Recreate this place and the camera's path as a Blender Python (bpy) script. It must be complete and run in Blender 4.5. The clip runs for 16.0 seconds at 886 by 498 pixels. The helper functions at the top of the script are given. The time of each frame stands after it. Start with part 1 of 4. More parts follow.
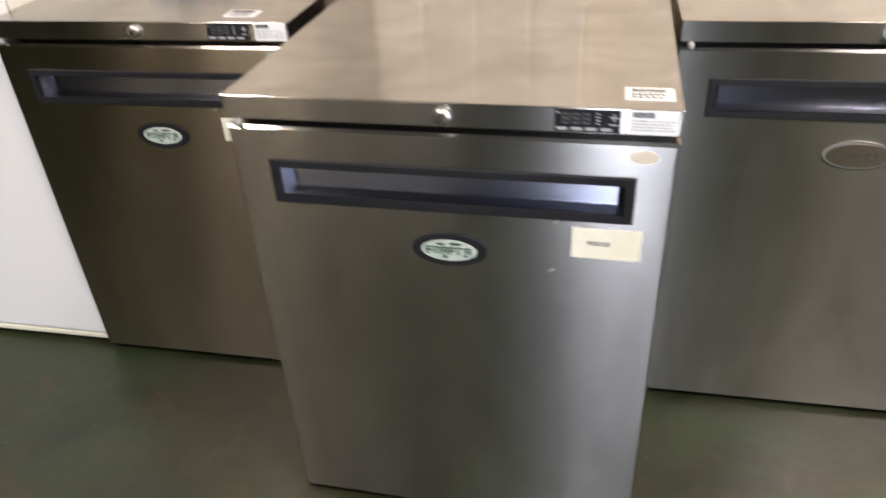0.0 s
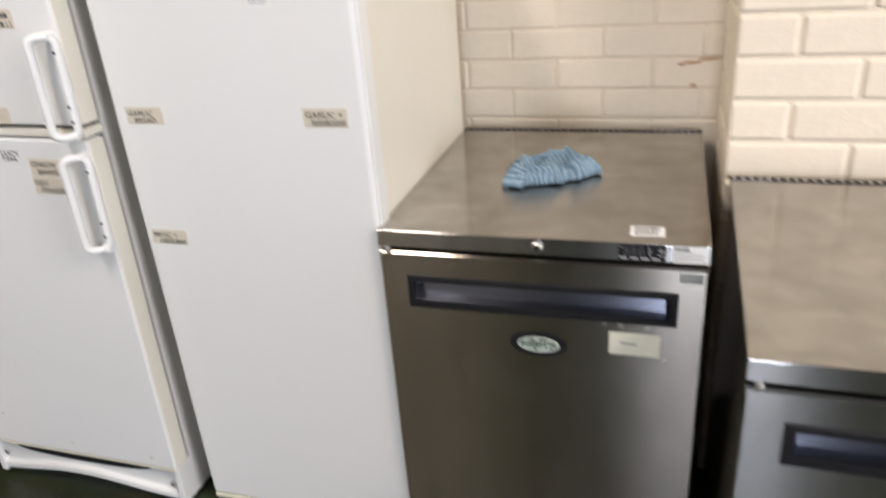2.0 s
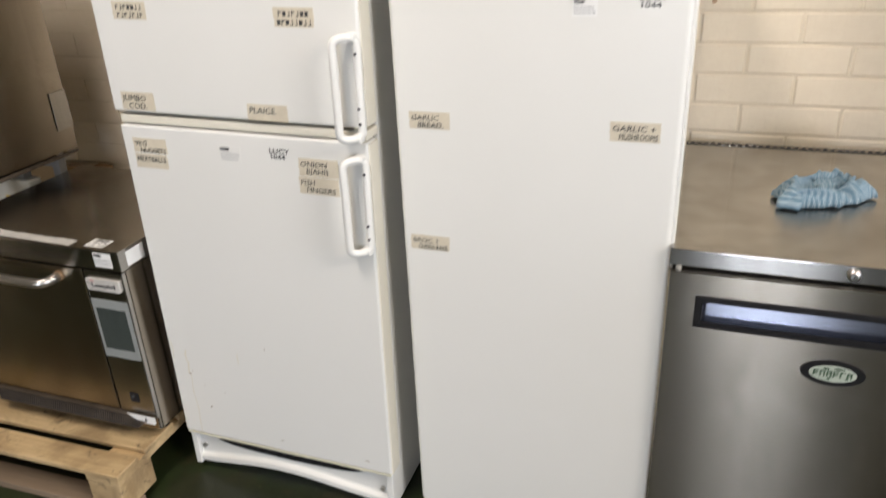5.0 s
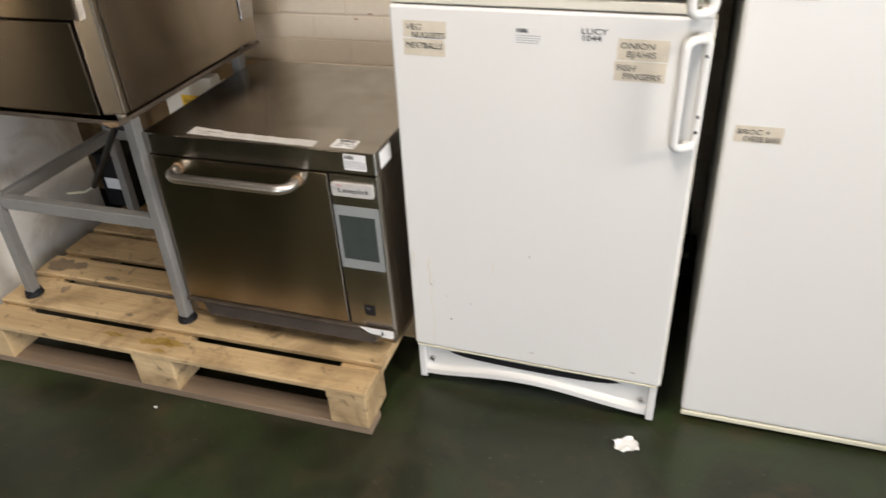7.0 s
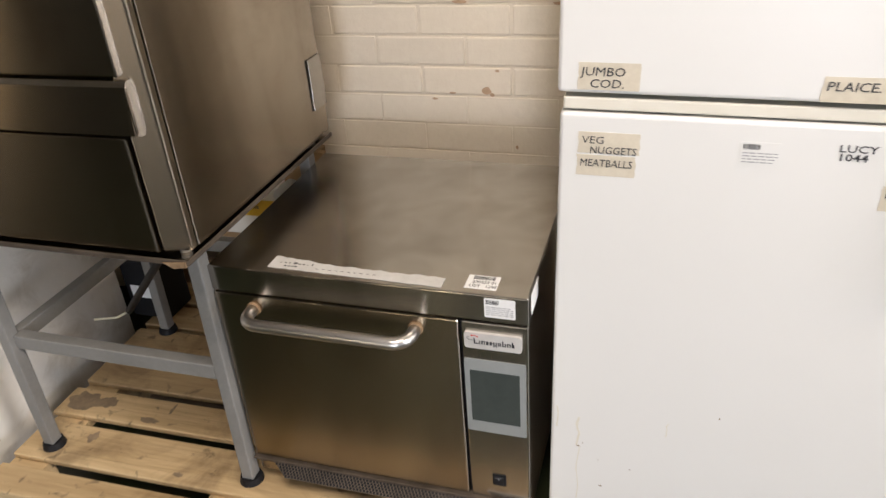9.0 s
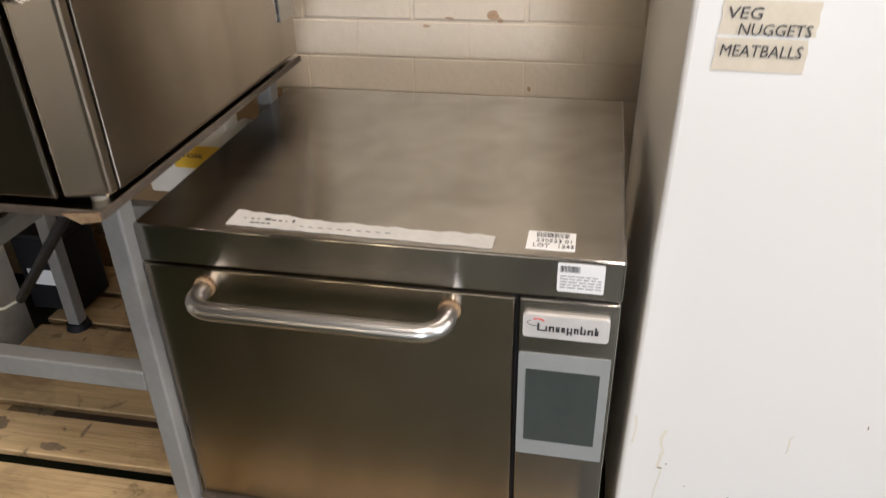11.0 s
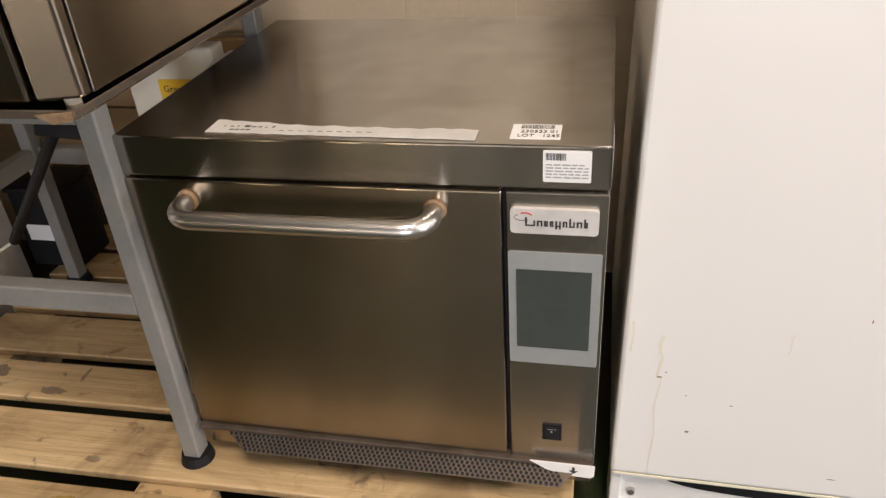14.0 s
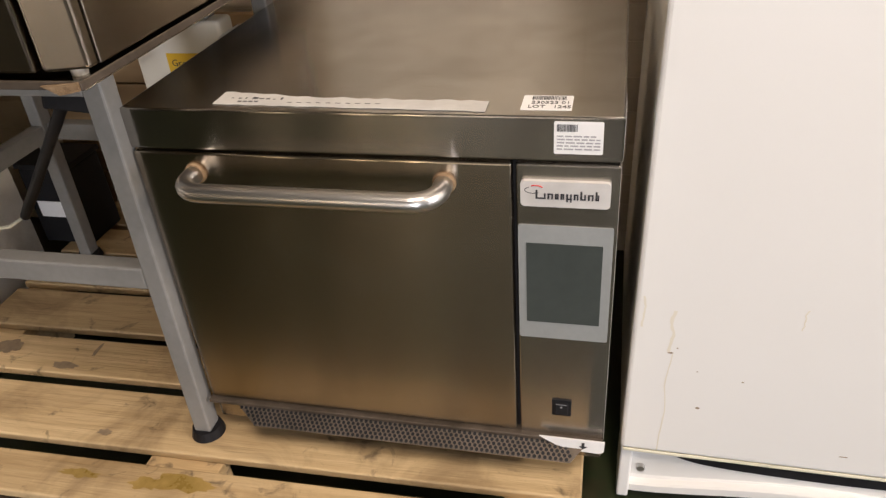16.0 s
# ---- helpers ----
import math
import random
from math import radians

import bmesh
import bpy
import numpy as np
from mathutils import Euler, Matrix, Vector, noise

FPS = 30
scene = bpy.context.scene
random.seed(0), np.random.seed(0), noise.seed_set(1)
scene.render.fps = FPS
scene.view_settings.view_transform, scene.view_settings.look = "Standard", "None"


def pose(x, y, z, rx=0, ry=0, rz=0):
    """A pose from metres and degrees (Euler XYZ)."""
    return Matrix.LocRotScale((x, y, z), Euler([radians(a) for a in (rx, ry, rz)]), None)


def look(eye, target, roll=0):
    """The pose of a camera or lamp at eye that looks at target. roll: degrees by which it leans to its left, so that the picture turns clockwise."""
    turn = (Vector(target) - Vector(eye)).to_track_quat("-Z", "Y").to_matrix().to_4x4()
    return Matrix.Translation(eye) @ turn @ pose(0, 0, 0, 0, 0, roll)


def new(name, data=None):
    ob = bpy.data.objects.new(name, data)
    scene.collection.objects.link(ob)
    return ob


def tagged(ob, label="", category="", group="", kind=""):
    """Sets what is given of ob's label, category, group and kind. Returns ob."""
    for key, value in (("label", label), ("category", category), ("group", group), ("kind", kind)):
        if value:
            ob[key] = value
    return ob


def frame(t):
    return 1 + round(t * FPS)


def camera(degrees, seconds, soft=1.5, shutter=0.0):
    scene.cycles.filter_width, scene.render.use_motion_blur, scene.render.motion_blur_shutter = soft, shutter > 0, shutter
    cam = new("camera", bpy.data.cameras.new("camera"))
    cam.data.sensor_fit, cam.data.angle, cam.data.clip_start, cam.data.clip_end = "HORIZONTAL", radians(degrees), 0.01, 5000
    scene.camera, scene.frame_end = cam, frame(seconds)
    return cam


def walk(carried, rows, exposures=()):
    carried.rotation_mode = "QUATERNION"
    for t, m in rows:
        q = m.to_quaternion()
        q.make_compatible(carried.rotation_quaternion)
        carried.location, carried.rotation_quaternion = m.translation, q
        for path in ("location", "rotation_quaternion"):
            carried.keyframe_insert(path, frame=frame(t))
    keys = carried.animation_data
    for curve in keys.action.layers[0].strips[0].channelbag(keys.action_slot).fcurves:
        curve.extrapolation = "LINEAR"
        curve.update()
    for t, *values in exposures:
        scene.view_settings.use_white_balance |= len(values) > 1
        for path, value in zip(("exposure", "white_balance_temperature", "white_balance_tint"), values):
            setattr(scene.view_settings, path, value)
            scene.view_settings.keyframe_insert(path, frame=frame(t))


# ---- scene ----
cam = camera(61.9, 16.0, soft=1.35, shutter=0.5)
PATH = [
    (0, (0.74, 0.738, 1.161), (0.362, 2.373, 0.072), -3.4),
    (0.5, (0.54, 0.69, 1.245), (0.197, 2.349, 0.183), -3.7),
    (1, (0.385, 0.659, 1.296), (0.025, 2.343, 0.279), -3.7),
    (1.5, (0.279, 0.669, 1.298), (-0.16, 2.379, 0.358), -3.8),
    (2, (0.124, 0.748, 1.362), (-0.439, 2.47, 0.515), -4.5),
    (2.5, (0.03, 0.777, 1.44), (-0.639, 2.533, 0.756), -4.2),
    (3, (-0.066, 0.751, 1.528), (-0.822, 2.526, 1.001), -4.4),
    (5.5, (-0.488, 0.627, 1.356), (-1.065, 2.271, 0.374), -2.3),
    (6, (-0.639, 0.65, 1.321), (-1.191, 2.233, 0.23), -2.5),
    (6.5, (-0.805, 0.629, 1.338), (-1.374, 2.193, 0.228), -3.2),
    (7, (-1.005, 0.566, 1.356), (-1.598, 2.144, 0.28), -3.9),
    (7.5, (-1.12, 0.57, 1.379), (-1.744, 2.158, 0.335), -4.6),
    (8, (-1.25, 0.667, 1.381), (-1.876, 2.275, 0.371), -5.1),
    (8.5, (-1.347, 0.781, 1.382), (-1.948, 2.404, 0.381), -5.0),
    (11, (-1.678, 1.146, 1.124), (-2.043, 2.826, 0.102), -1.7),
    (11.5, (-1.671, 1.163, 1.049), (-2.052, 2.83, 0.013), -1.7),
    (12, (-1.659, 1.141, 1.029), (-2.05, 2.803, -0.013), -2.2),
    (12.5, (-1.653, 1.126, 1.019), (-2.047, 2.784, -0.027), -2.8),
    (13, (-1.651, 1.118, 1.019), (-2.039, 2.776, -0.03), -3.3),
    (13.5, (-1.643, 1.114, 1.02), (-2.031, 2.772, -0.029), -3.8),
    (14, (-1.641, 1.117, 1.022), (-2.044, 2.773, -0.025), -4.3),
    (14.5, (-1.645, 1.119, 1.016), (-2.055, 2.767, -0.041), -4.6),
    (15, (-1.647, 1.118, 1.013), (-2.067, 2.754, -0.058), -4.8),
    (15.5, (-1.645, 1.118, 1.012), (-2.069, 2.747, -0.068), -4.9),
    (16, (-1.64, 1.119, 1.01), (-2.07, 2.742, -0.078), -4.8),
]
EXPOSURES = [(0.0, 0.08, 6050, 18), (1.0, -0.16, 6000, 18), (2.0, -0.29, 5950, 16), (3.2, -0.43, 6050, 17), (5.5, -0.16, 6200, 13), (8.7, 0.05, 6250, 16), (11.0, 0.14, 6150, 16), (12.5, 0.08, 6450, 18), (16.0, 0.10, 6600, 19)]
walk(cam, [(t, look(eye, target, roll)) for t, eye, target, roll in PATH], EXPOSURES)

# ---- world and light ----
world = bpy.data.worlds.new("world")
scene.world = world
world.use_nodes = True
sky = world.node_tree.nodes.new("ShaderNodeTexSky")
sky.sky_type, sky.sun_disc, sky.sun_elevation, sky.sun_rotation = "NISHITA", False, radians(40), radians(200)
world.node_tree.links.new(sky.outputs[0], world.node_tree.nodes["Background"].inputs[0])
world.node_tree.nodes["Background"].inputs[1].default_value = 0.1


def area(name, eye, target, size_x, size_y, watts, colour):
    data = bpy.data.lights.new(name, "AREA")
    data.shape, data.size, data.size_y, data.energy, data.color = "RECTANGLE", size_x, size_y, watts, colour
    ob = new(name, data)
    ob.matrix_world = look(eye, target)
    return ob


# Daylight from the right; its door is assumed and out of view.
area("unseen_side_daylight", (10.95, -2.4, 1.7), (-0.5, 2.0, 1.0), 4.0, 2.9, 520, (0.90, 0.95, 1.0))
area("doorway_daylight", (0.85, -8.95, 1.25), (0.85, 2.0, 1.0), 1.3, 2.3, 370, (0.88, 0.94, 1.0))
# Unseen lamps added for the warm streaks and dim band on the steel.
area("unseen_warm_lamp", (-5.7, -8.95, 1.25), (-1.5, 2.0, 1.0), 0.4, 2.3, 12, (1.0, 0.78, 0.45))
area("unseen_warm_lamp", (-7.2, -8.95, 1.25), (-1.5, 2.0, 1.0), 0.3, 2.3, 8, (1.0, 0.78, 0.45))
area("unseen_dim_lamp", (-3.45, -8.95, 1.25), (-1.5, 2.0, 1.0), 3.0, 2.3, 18, (1.0, 0.86, 0.68))
area("unseen_warm_lamp", (-4.83, -8.93, 1.25), (-1.5, 2.0, 1.0), 0.2, 2.2, 14, (1.0, 0.78, 0.45))
# Unseen lamp added so the dishwasher front mirrors an amber glow.
area("added_amber_lamp", (-8.95, -3.2, 1.25), (-2.5, 1.7, 1.1), 1.6, 2.3, 12, (1.0, 0.72, 0.36))
# Assumed ceiling lamps out of view, placed to brighten each end.
area("assumed_ceiling_light", (2.5, 0.5, 3.1), (1.6, 1.2, 0), 1.5, 0.2, 160, (1.0, 0.89, 0.72))
area("assumed_ceiling_light", (-1.30, 0.40, 3.3), (-1.30, 1.25, 0.5), 0.40, 1.2, 72, (1.0, 0.89, 0.74))


# ---- materials ----
def node(nt, kind, **inputs):
    n = nt.nodes.new("ShaderNode" + kind)
    for key, value in inputs.items():
        n.inputs[key.replace("_", " ")].default_value = value
    return n


def material(name, low, high, rough=(0.4, 0.6), metal=0.0, scale=(3, 3, 3), fine=60.0, bump=0.02, spread=0.5, coat=0.0, aniso=0.0, grain=(1, 1, 1), mixed=0.5, swirl=0.0, detail=6.0):
    """A surface whose colour runs between two tones at two scales, with its own roughness range and fine relief."""
    m = bpy.data.materials.new(name)
    m.use_nodes = True
    nt = m.node_tree
    b = nt.nodes["Principled BSDF"]
    b.inputs["Metallic"].default_value = metal
    b.inputs["Coat Weight"].default_value = coat
    b.inputs["Coat Roughness"].default_value = 0.15
    co = nt.nodes.new("ShaderNodeTexCoord")
    mp = node(nt, "Mapping", Scale=scale)
    nt.links.new(co.outputs["Object"], mp.inputs["Vector"])
    mg = node(nt, "Mapping", Scale=grain)
    nt.links.new(co.outputs["Object"], mg.inputs["Vector"])
    n1 = node(nt, "TexNoise", Scale=1.0, Detail=detail, Roughness=0.55, Distortion=swirl)
    nt.links.new(mp.outputs[0], n1.inputs["Vector"])
    n2 = node(nt, "TexNoise", Scale=fine, Detail=4.0, Roughness=0.6)
    nt.links.new(mg.outputs[0], n2.inputs["Vector"])
    add = node(nt, "Math")
    add.operation = "MULTIPLY_ADD"
    nt.links.new(n1.outputs["Fac"], add.inputs[0])
    add.inputs[1].default_value = 1.0
    half = node(nt, "Math")
    half.operation = "MULTIPLY_ADD"
    nt.links.new(n2.outputs["Fac"], half.inputs[0])
    half.inputs[1].default_value, half.inputs[2].default_value = mixed, -0.5 * mixed
    nt.links.new(half.outputs[0], add.inputs[2])
    ramp = node(nt, "MapRange")
    ramp.inputs["From Min"].default_value, ramp.inputs["From Max"].default_value = 0.5 - spread * 0.5, 0.5 + spread * 0.5
    nt.links.new(add.outputs[0], ramp.inputs["Value"])
    mix = nt.nodes.new("ShaderNodeMix")
    mix.data_type = "RGBA"
    mix.inputs["A"].default_value, mix.inputs["B"].default_value = (*low, 1), (*high, 1)
    nt.links.new(ramp.outputs[0], mix.inputs["Factor"])
    nt.links.new(mix.outputs["Result"], b.inputs["Base Color"])
    rr = node(nt, "MapRange")
    rr.inputs["From Min"].default_value, rr.inputs["From Max"].default_value = 0.3, 0.7
    rr.inputs["To Min"].default_value, rr.inputs["To Max"].default_value = rough
    nt.links.new(add.outputs[0], rr.inputs["Value"])
    nt.links.new(rr.outputs[0], b.inputs["Roughness"])
    if bump:
        bp = node(nt, "Bump", Strength=bump, Distance=0.01)
        nt.links.new(n2.outputs["Fac"], bp.inputs["Height"])
        nt.links.new(bp.outputs[0], b.inputs["Normal"])
    if aniso:
        b.inputs["Anisotropic"].default_value = aniso
        t = node(nt, "CombineXYZ", X=0.0, Y=0.35, Z=0.94)
        nt.links.new(t.outputs[0], b.inputs["Tangent"])
    return m


def varied(m, amount):
    """Lets each piece differ a little in brightness."""
    nt = m.node_tree
    b = nt.nodes["Principled BSDF"]
    src = b.inputs["Base Color"].links[0].from_socket
    info = nt.nodes.new("ShaderNodeObjectInfo")
    mr = node(nt, "MapRange")
    mr.inputs["To Min"].default_value, mr.inputs["To Max"].default_value = 1 - amount, 1 + amount
    nt.links.new(info.outputs["Random"], mr.inputs["Value"])
    hsv = nt.nodes.new("ShaderNodeHueSaturation")
    nt.links.new(src, hsv.inputs["Color"])
    nt.links.new(mr.outputs[0], hsv.inputs["Value"])
    nt.links.new(hsv.outputs[0], b.inputs["Base Color"])
    return m


def grimy(m, colour, size, low, high, most):
    """Lays irregular dirty patches of one colour over a surface."""
    nt = m.node_tree
    b = nt.nodes["Principled BSDF"]
    src = b.inputs["Base Color"].links[0].from_socket
    co = nt.nodes.new("ShaderNodeTexCoord")
    n = node(nt, "TexNoise", Scale=size, Detail=9.0, Roughness=0.62, Distortion=0.7)
    nt.links.new(co.outputs["Object"], n.inputs["Vector"])
    r = node(nt, "MapRange")
    r.inputs["From Min"].default_value, r.inputs["From Max"].default_value = low, high
    r.inputs["To Max"].default_value = most
    nt.links.new(n.outputs["Fac"], r.inputs["Value"])
    mix = nt.nodes.new("ShaderNodeMix")
    mix.data_type = "RGBA"
    mix.inputs["B"].default_value = (*colour, 1)
    nt.links.new(r.outputs[0], mix.inputs["Factor"])
    nt.links.new(src, mix.inputs["A"])
    nt.links.new(mix.outputs["Result"], b.inputs["Base Color"])
    return m


STEEL = material("brushed_steel", (0.33, 0.31, 0.285), (0.54, 0.52, 0.49), (0.195, 0.195), 1.0, (11, 11, 2.2), 1.0, 0.0, 0.6, aniso=1.0, grain=(4, 4, 260), mixed=0.25, swirl=0.6, detail=4.0)
# Darker copy of the steel; brown reflections are put into its colour.
STEEL_DARK = material("brown_reflection_steel", (0.30, 0.26, 0.21), (0.47, 0.42, 0.355), (0.20, 0.20), 1.0, (9, 9, 2.0), 1.0, 0.0, 0.6, aniso=1.0, grain=(4, 4, 260), mixed=0.2, swirl=0.6, detail=4.0)
grimy(STEEL, (0.60, 0.57, 0.525), 4.5, 0.52, 0.70, 0.55)
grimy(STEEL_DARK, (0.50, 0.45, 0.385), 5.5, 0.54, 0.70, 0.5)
GREASY = material("greasy_steel", (0.07, 0.055, 0.04), (0.15, 0.12, 0.095), (0.45, 0.65), 0.6, (20, 20, 20), 90, 0.05)
CHROME = material("polished_steel", (0.55, 0.53, 0.50), (0.63, 0.61, 0.58), (0.30, 0.36), 1.0, (6, 6, 6), 80, 0.0, mixed=0.0, detail=1.0)
PLATE = material("satin_maker_plate", (0.62, 0.60, 0.57), (0.72, 0.70, 0.67), (0.5, 0.6), 0.35, (30, 30, 30), 90, 0.0)
PIN = material("grey_hinge_plastic", (0.30, 0.29, 0.27), (0.38, 0.37, 0.34), (0.4, 0.5), 0, (30, 30, 30), 90, 0.02)
BADGE = material("worn_badge_white", (0.34, 0.40, 0.34), (0.52, 0.57, 0.51), (0.35, 0.5), 0, (60, 60, 60), 90, 0.01)
GLUE = material("old_glue", (0.30, 0.27, 0.21), (0.42, 0.39, 0.32), (0.5, 0.7), 0, (60, 60, 60), 200, 0.05)
BLACK = material("black_plastic", (0.007, 0.007, 0.008), (0.016, 0.016, 0.018), (0.5, 0.6), 0, (20, 20, 20), 200, 0.03)
BLACK.node_tree.nodes["Principled BSDF"].inputs["Specular IOR Level"].default_value = 0.2
STRIP = material("greyed_paper_tape", (0.50, 0.49, 0.47), (0.60, 0.59, 0.565), (0.5, 0.7), 0, (30, 30, 30), 120, 0.03)
RECESS = material("blue_grey_metal_pull", (0.24, 0.25, 0.30), (0.28, 0.29, 0.34), (0.25, 0.25), 1.0, (4, 4, 4), 60, 0.0, mixed=0.0, aniso=0.97)
GASKET = material("dark_rubber", (0.02, 0.02, 0.02), (0.05, 0.045, 0.04), (0.6, 0.8), 0, (20, 20, 20), 90, 0.05)
WHITE = material("white_enamel", (0.725, 0.72, 0.69), (0.77, 0.765, 0.745), (0.33, 0.33), 0, (2, 2, 2), 35, 0.008, 0.9, mixed=0.15, detail=3.0)
CREAM = material("yellowed_plastic", (0.66, 0.62, 0.46), (0.76, 0.73, 0.58), (0.35, 0.5), 0, (6, 6, 6), 50, 0.02, 0.6)
IVORY = material("ivory_enamel", (0.70, 0.66, 0.56), (0.76, 0.73, 0.64), (0.3, 0.45), 0, (3, 3, 3), 40, 0.02, 0.6)
PAPER = material("white_paper", (0.78, 0.78, 0.77), (0.84, 0.84, 0.83), (0.5, 0.7), 0, (20, 20, 20), 200, 0.01)
TAPE = material("masking_tape", (0.56, 0.50, 0.39), (0.68, 0.62, 0.50), (0.5, 0.7), 0, (30, 30, 30), 160, 0.05, 0.6)
YELLOWED = material("yellowed_card", (0.72, 0.68, 0.50), (0.82, 0.80, 0.68), (0.4, 0.6), 0, (14, 14, 14), 90, 0.02, 0.6)
FOAM = material("yellowed_foam", (0.22, 0.15, 0.06), (0.42, 0.31, 0.14), (0.6, 0.8), 0, (20, 20, 20), 90, 0.1)
DRIP = material("dried_drip", (0.68, 0.64, 0.52), (0.72, 0.69, 0.60), (0.4, 0.5), 0, (14, 14, 5), 60, 0.01)
GREYTOP = material("grey_brown_enamel", (0.30, 0.28, 0.21), (0.42, 0.39, 0.30), (0.7, 0.9), 0, (7, 7, 7), 60, 0.03, 0.6)
INK = material("black_ink", (0.02, 0.02, 0.022), (0.05, 0.05, 0.055), (0.5, 0.7), 0, (60, 60, 60), 300, 0)
GREYINK = material("grey_print", (0.32, 0.32, 0.33), (0.42, 0.42, 0.43), (0.5, 0.7), 0, (60, 60, 60), 300, 0)
GREEN = material("green_print", (0.02, 0.05, 0.025), (0.035, 0.09, 0.04), (0.3, 0.5), 0, (60, 60, 60), 300, 0)
TEAL = material("green_sticker", (0.05, 0.45, 0.28), (0.10, 0.52, 0.34), (0.4, 0.6), 0, (60, 60, 60), 300, 0)
RED = material("red_print", (0.5, 0.02, 0.02), (0.6, 0.04, 0.03), (0.4, 0.5), 0, (60, 60, 60), 300, 0)
BLUE = material("blue_sticker", (0.02, 0.07, 0.42), (0.04, 0.10, 0.52), (0.3, 0.45), 0, (30, 30, 30), 200, 0.01)
YELLOW = material("yellow_label", (0.75, 0.45, 0.02), (0.82, 0.52, 0.04), (0.4, 0.5), 0, (30, 30, 30), 200, 0.01)
GREYPAINT = material("grey_paint", (0.18, 0.178, 0.168), (0.26, 0.256, 0.243), (0.35, 0.5), 0.15, (6, 6, 6), 90, 0.05, 0.6)
BEZEL = material("grey_bezel", (0.24, 0.255, 0.25), (0.29, 0.305, 0.30), (0.4, 0.5), 0, (10, 10, 10), 120, 0.01)
SCREEN = material("dark_glass_screen", (0.045, 0.055, 0.052), (0.06, 0.07, 0.066), (0.12, 0.2), 0, (6, 6, 6), 60, 0.0, coat=0.5)
WOOD = varied(material("pallet_pine", (0.36, 0.235, 0.105), (0.71, 0.535, 0.305), (0.55, 0.75), 0, (1.6, 14, 14), 1.0, 0.25, 0.7, grain=(6, 90, 90)), 0.14)
grimy(WOOD, (0.15, 0.09, 0.04), 5.0, 0.48, 0.70, 0.72)
grimy(WOOD, (0.08, 0.055, 0.032), 24.0, 0.59, 0.69, 0.7)
OLDWOOD = varied(material("weathered_pine", (0.15, 0.11, 0.075), (0.30, 0.22, 0.15), (0.6, 0.8), 0, (1.6, 14, 14), 1.0, 0.25, 0.7, grain=(6, 90, 90)), 0.12)
PLY = material("plywood_panel", (0.24, 0.15, 0.07), (0.36, 0.24, 0.12), (0.5, 0.7), 0, (1.5, 9, 9), 1.0, 0.1, 0.6, grain=(4, 60, 60))
STAIN = material("olive_oil_stain", (0.26, 0.17, 0.04), (0.42, 0.28, 0.09), (0.25, 0.4), 0, (30, 30, 30), 90, 0.05)
SOOT = material("dark_scuff", (0.17, 0.125, 0.08), (0.34, 0.25, 0.155), (0.6, 0.8), 0, (30, 30, 30), 90, 0.05)


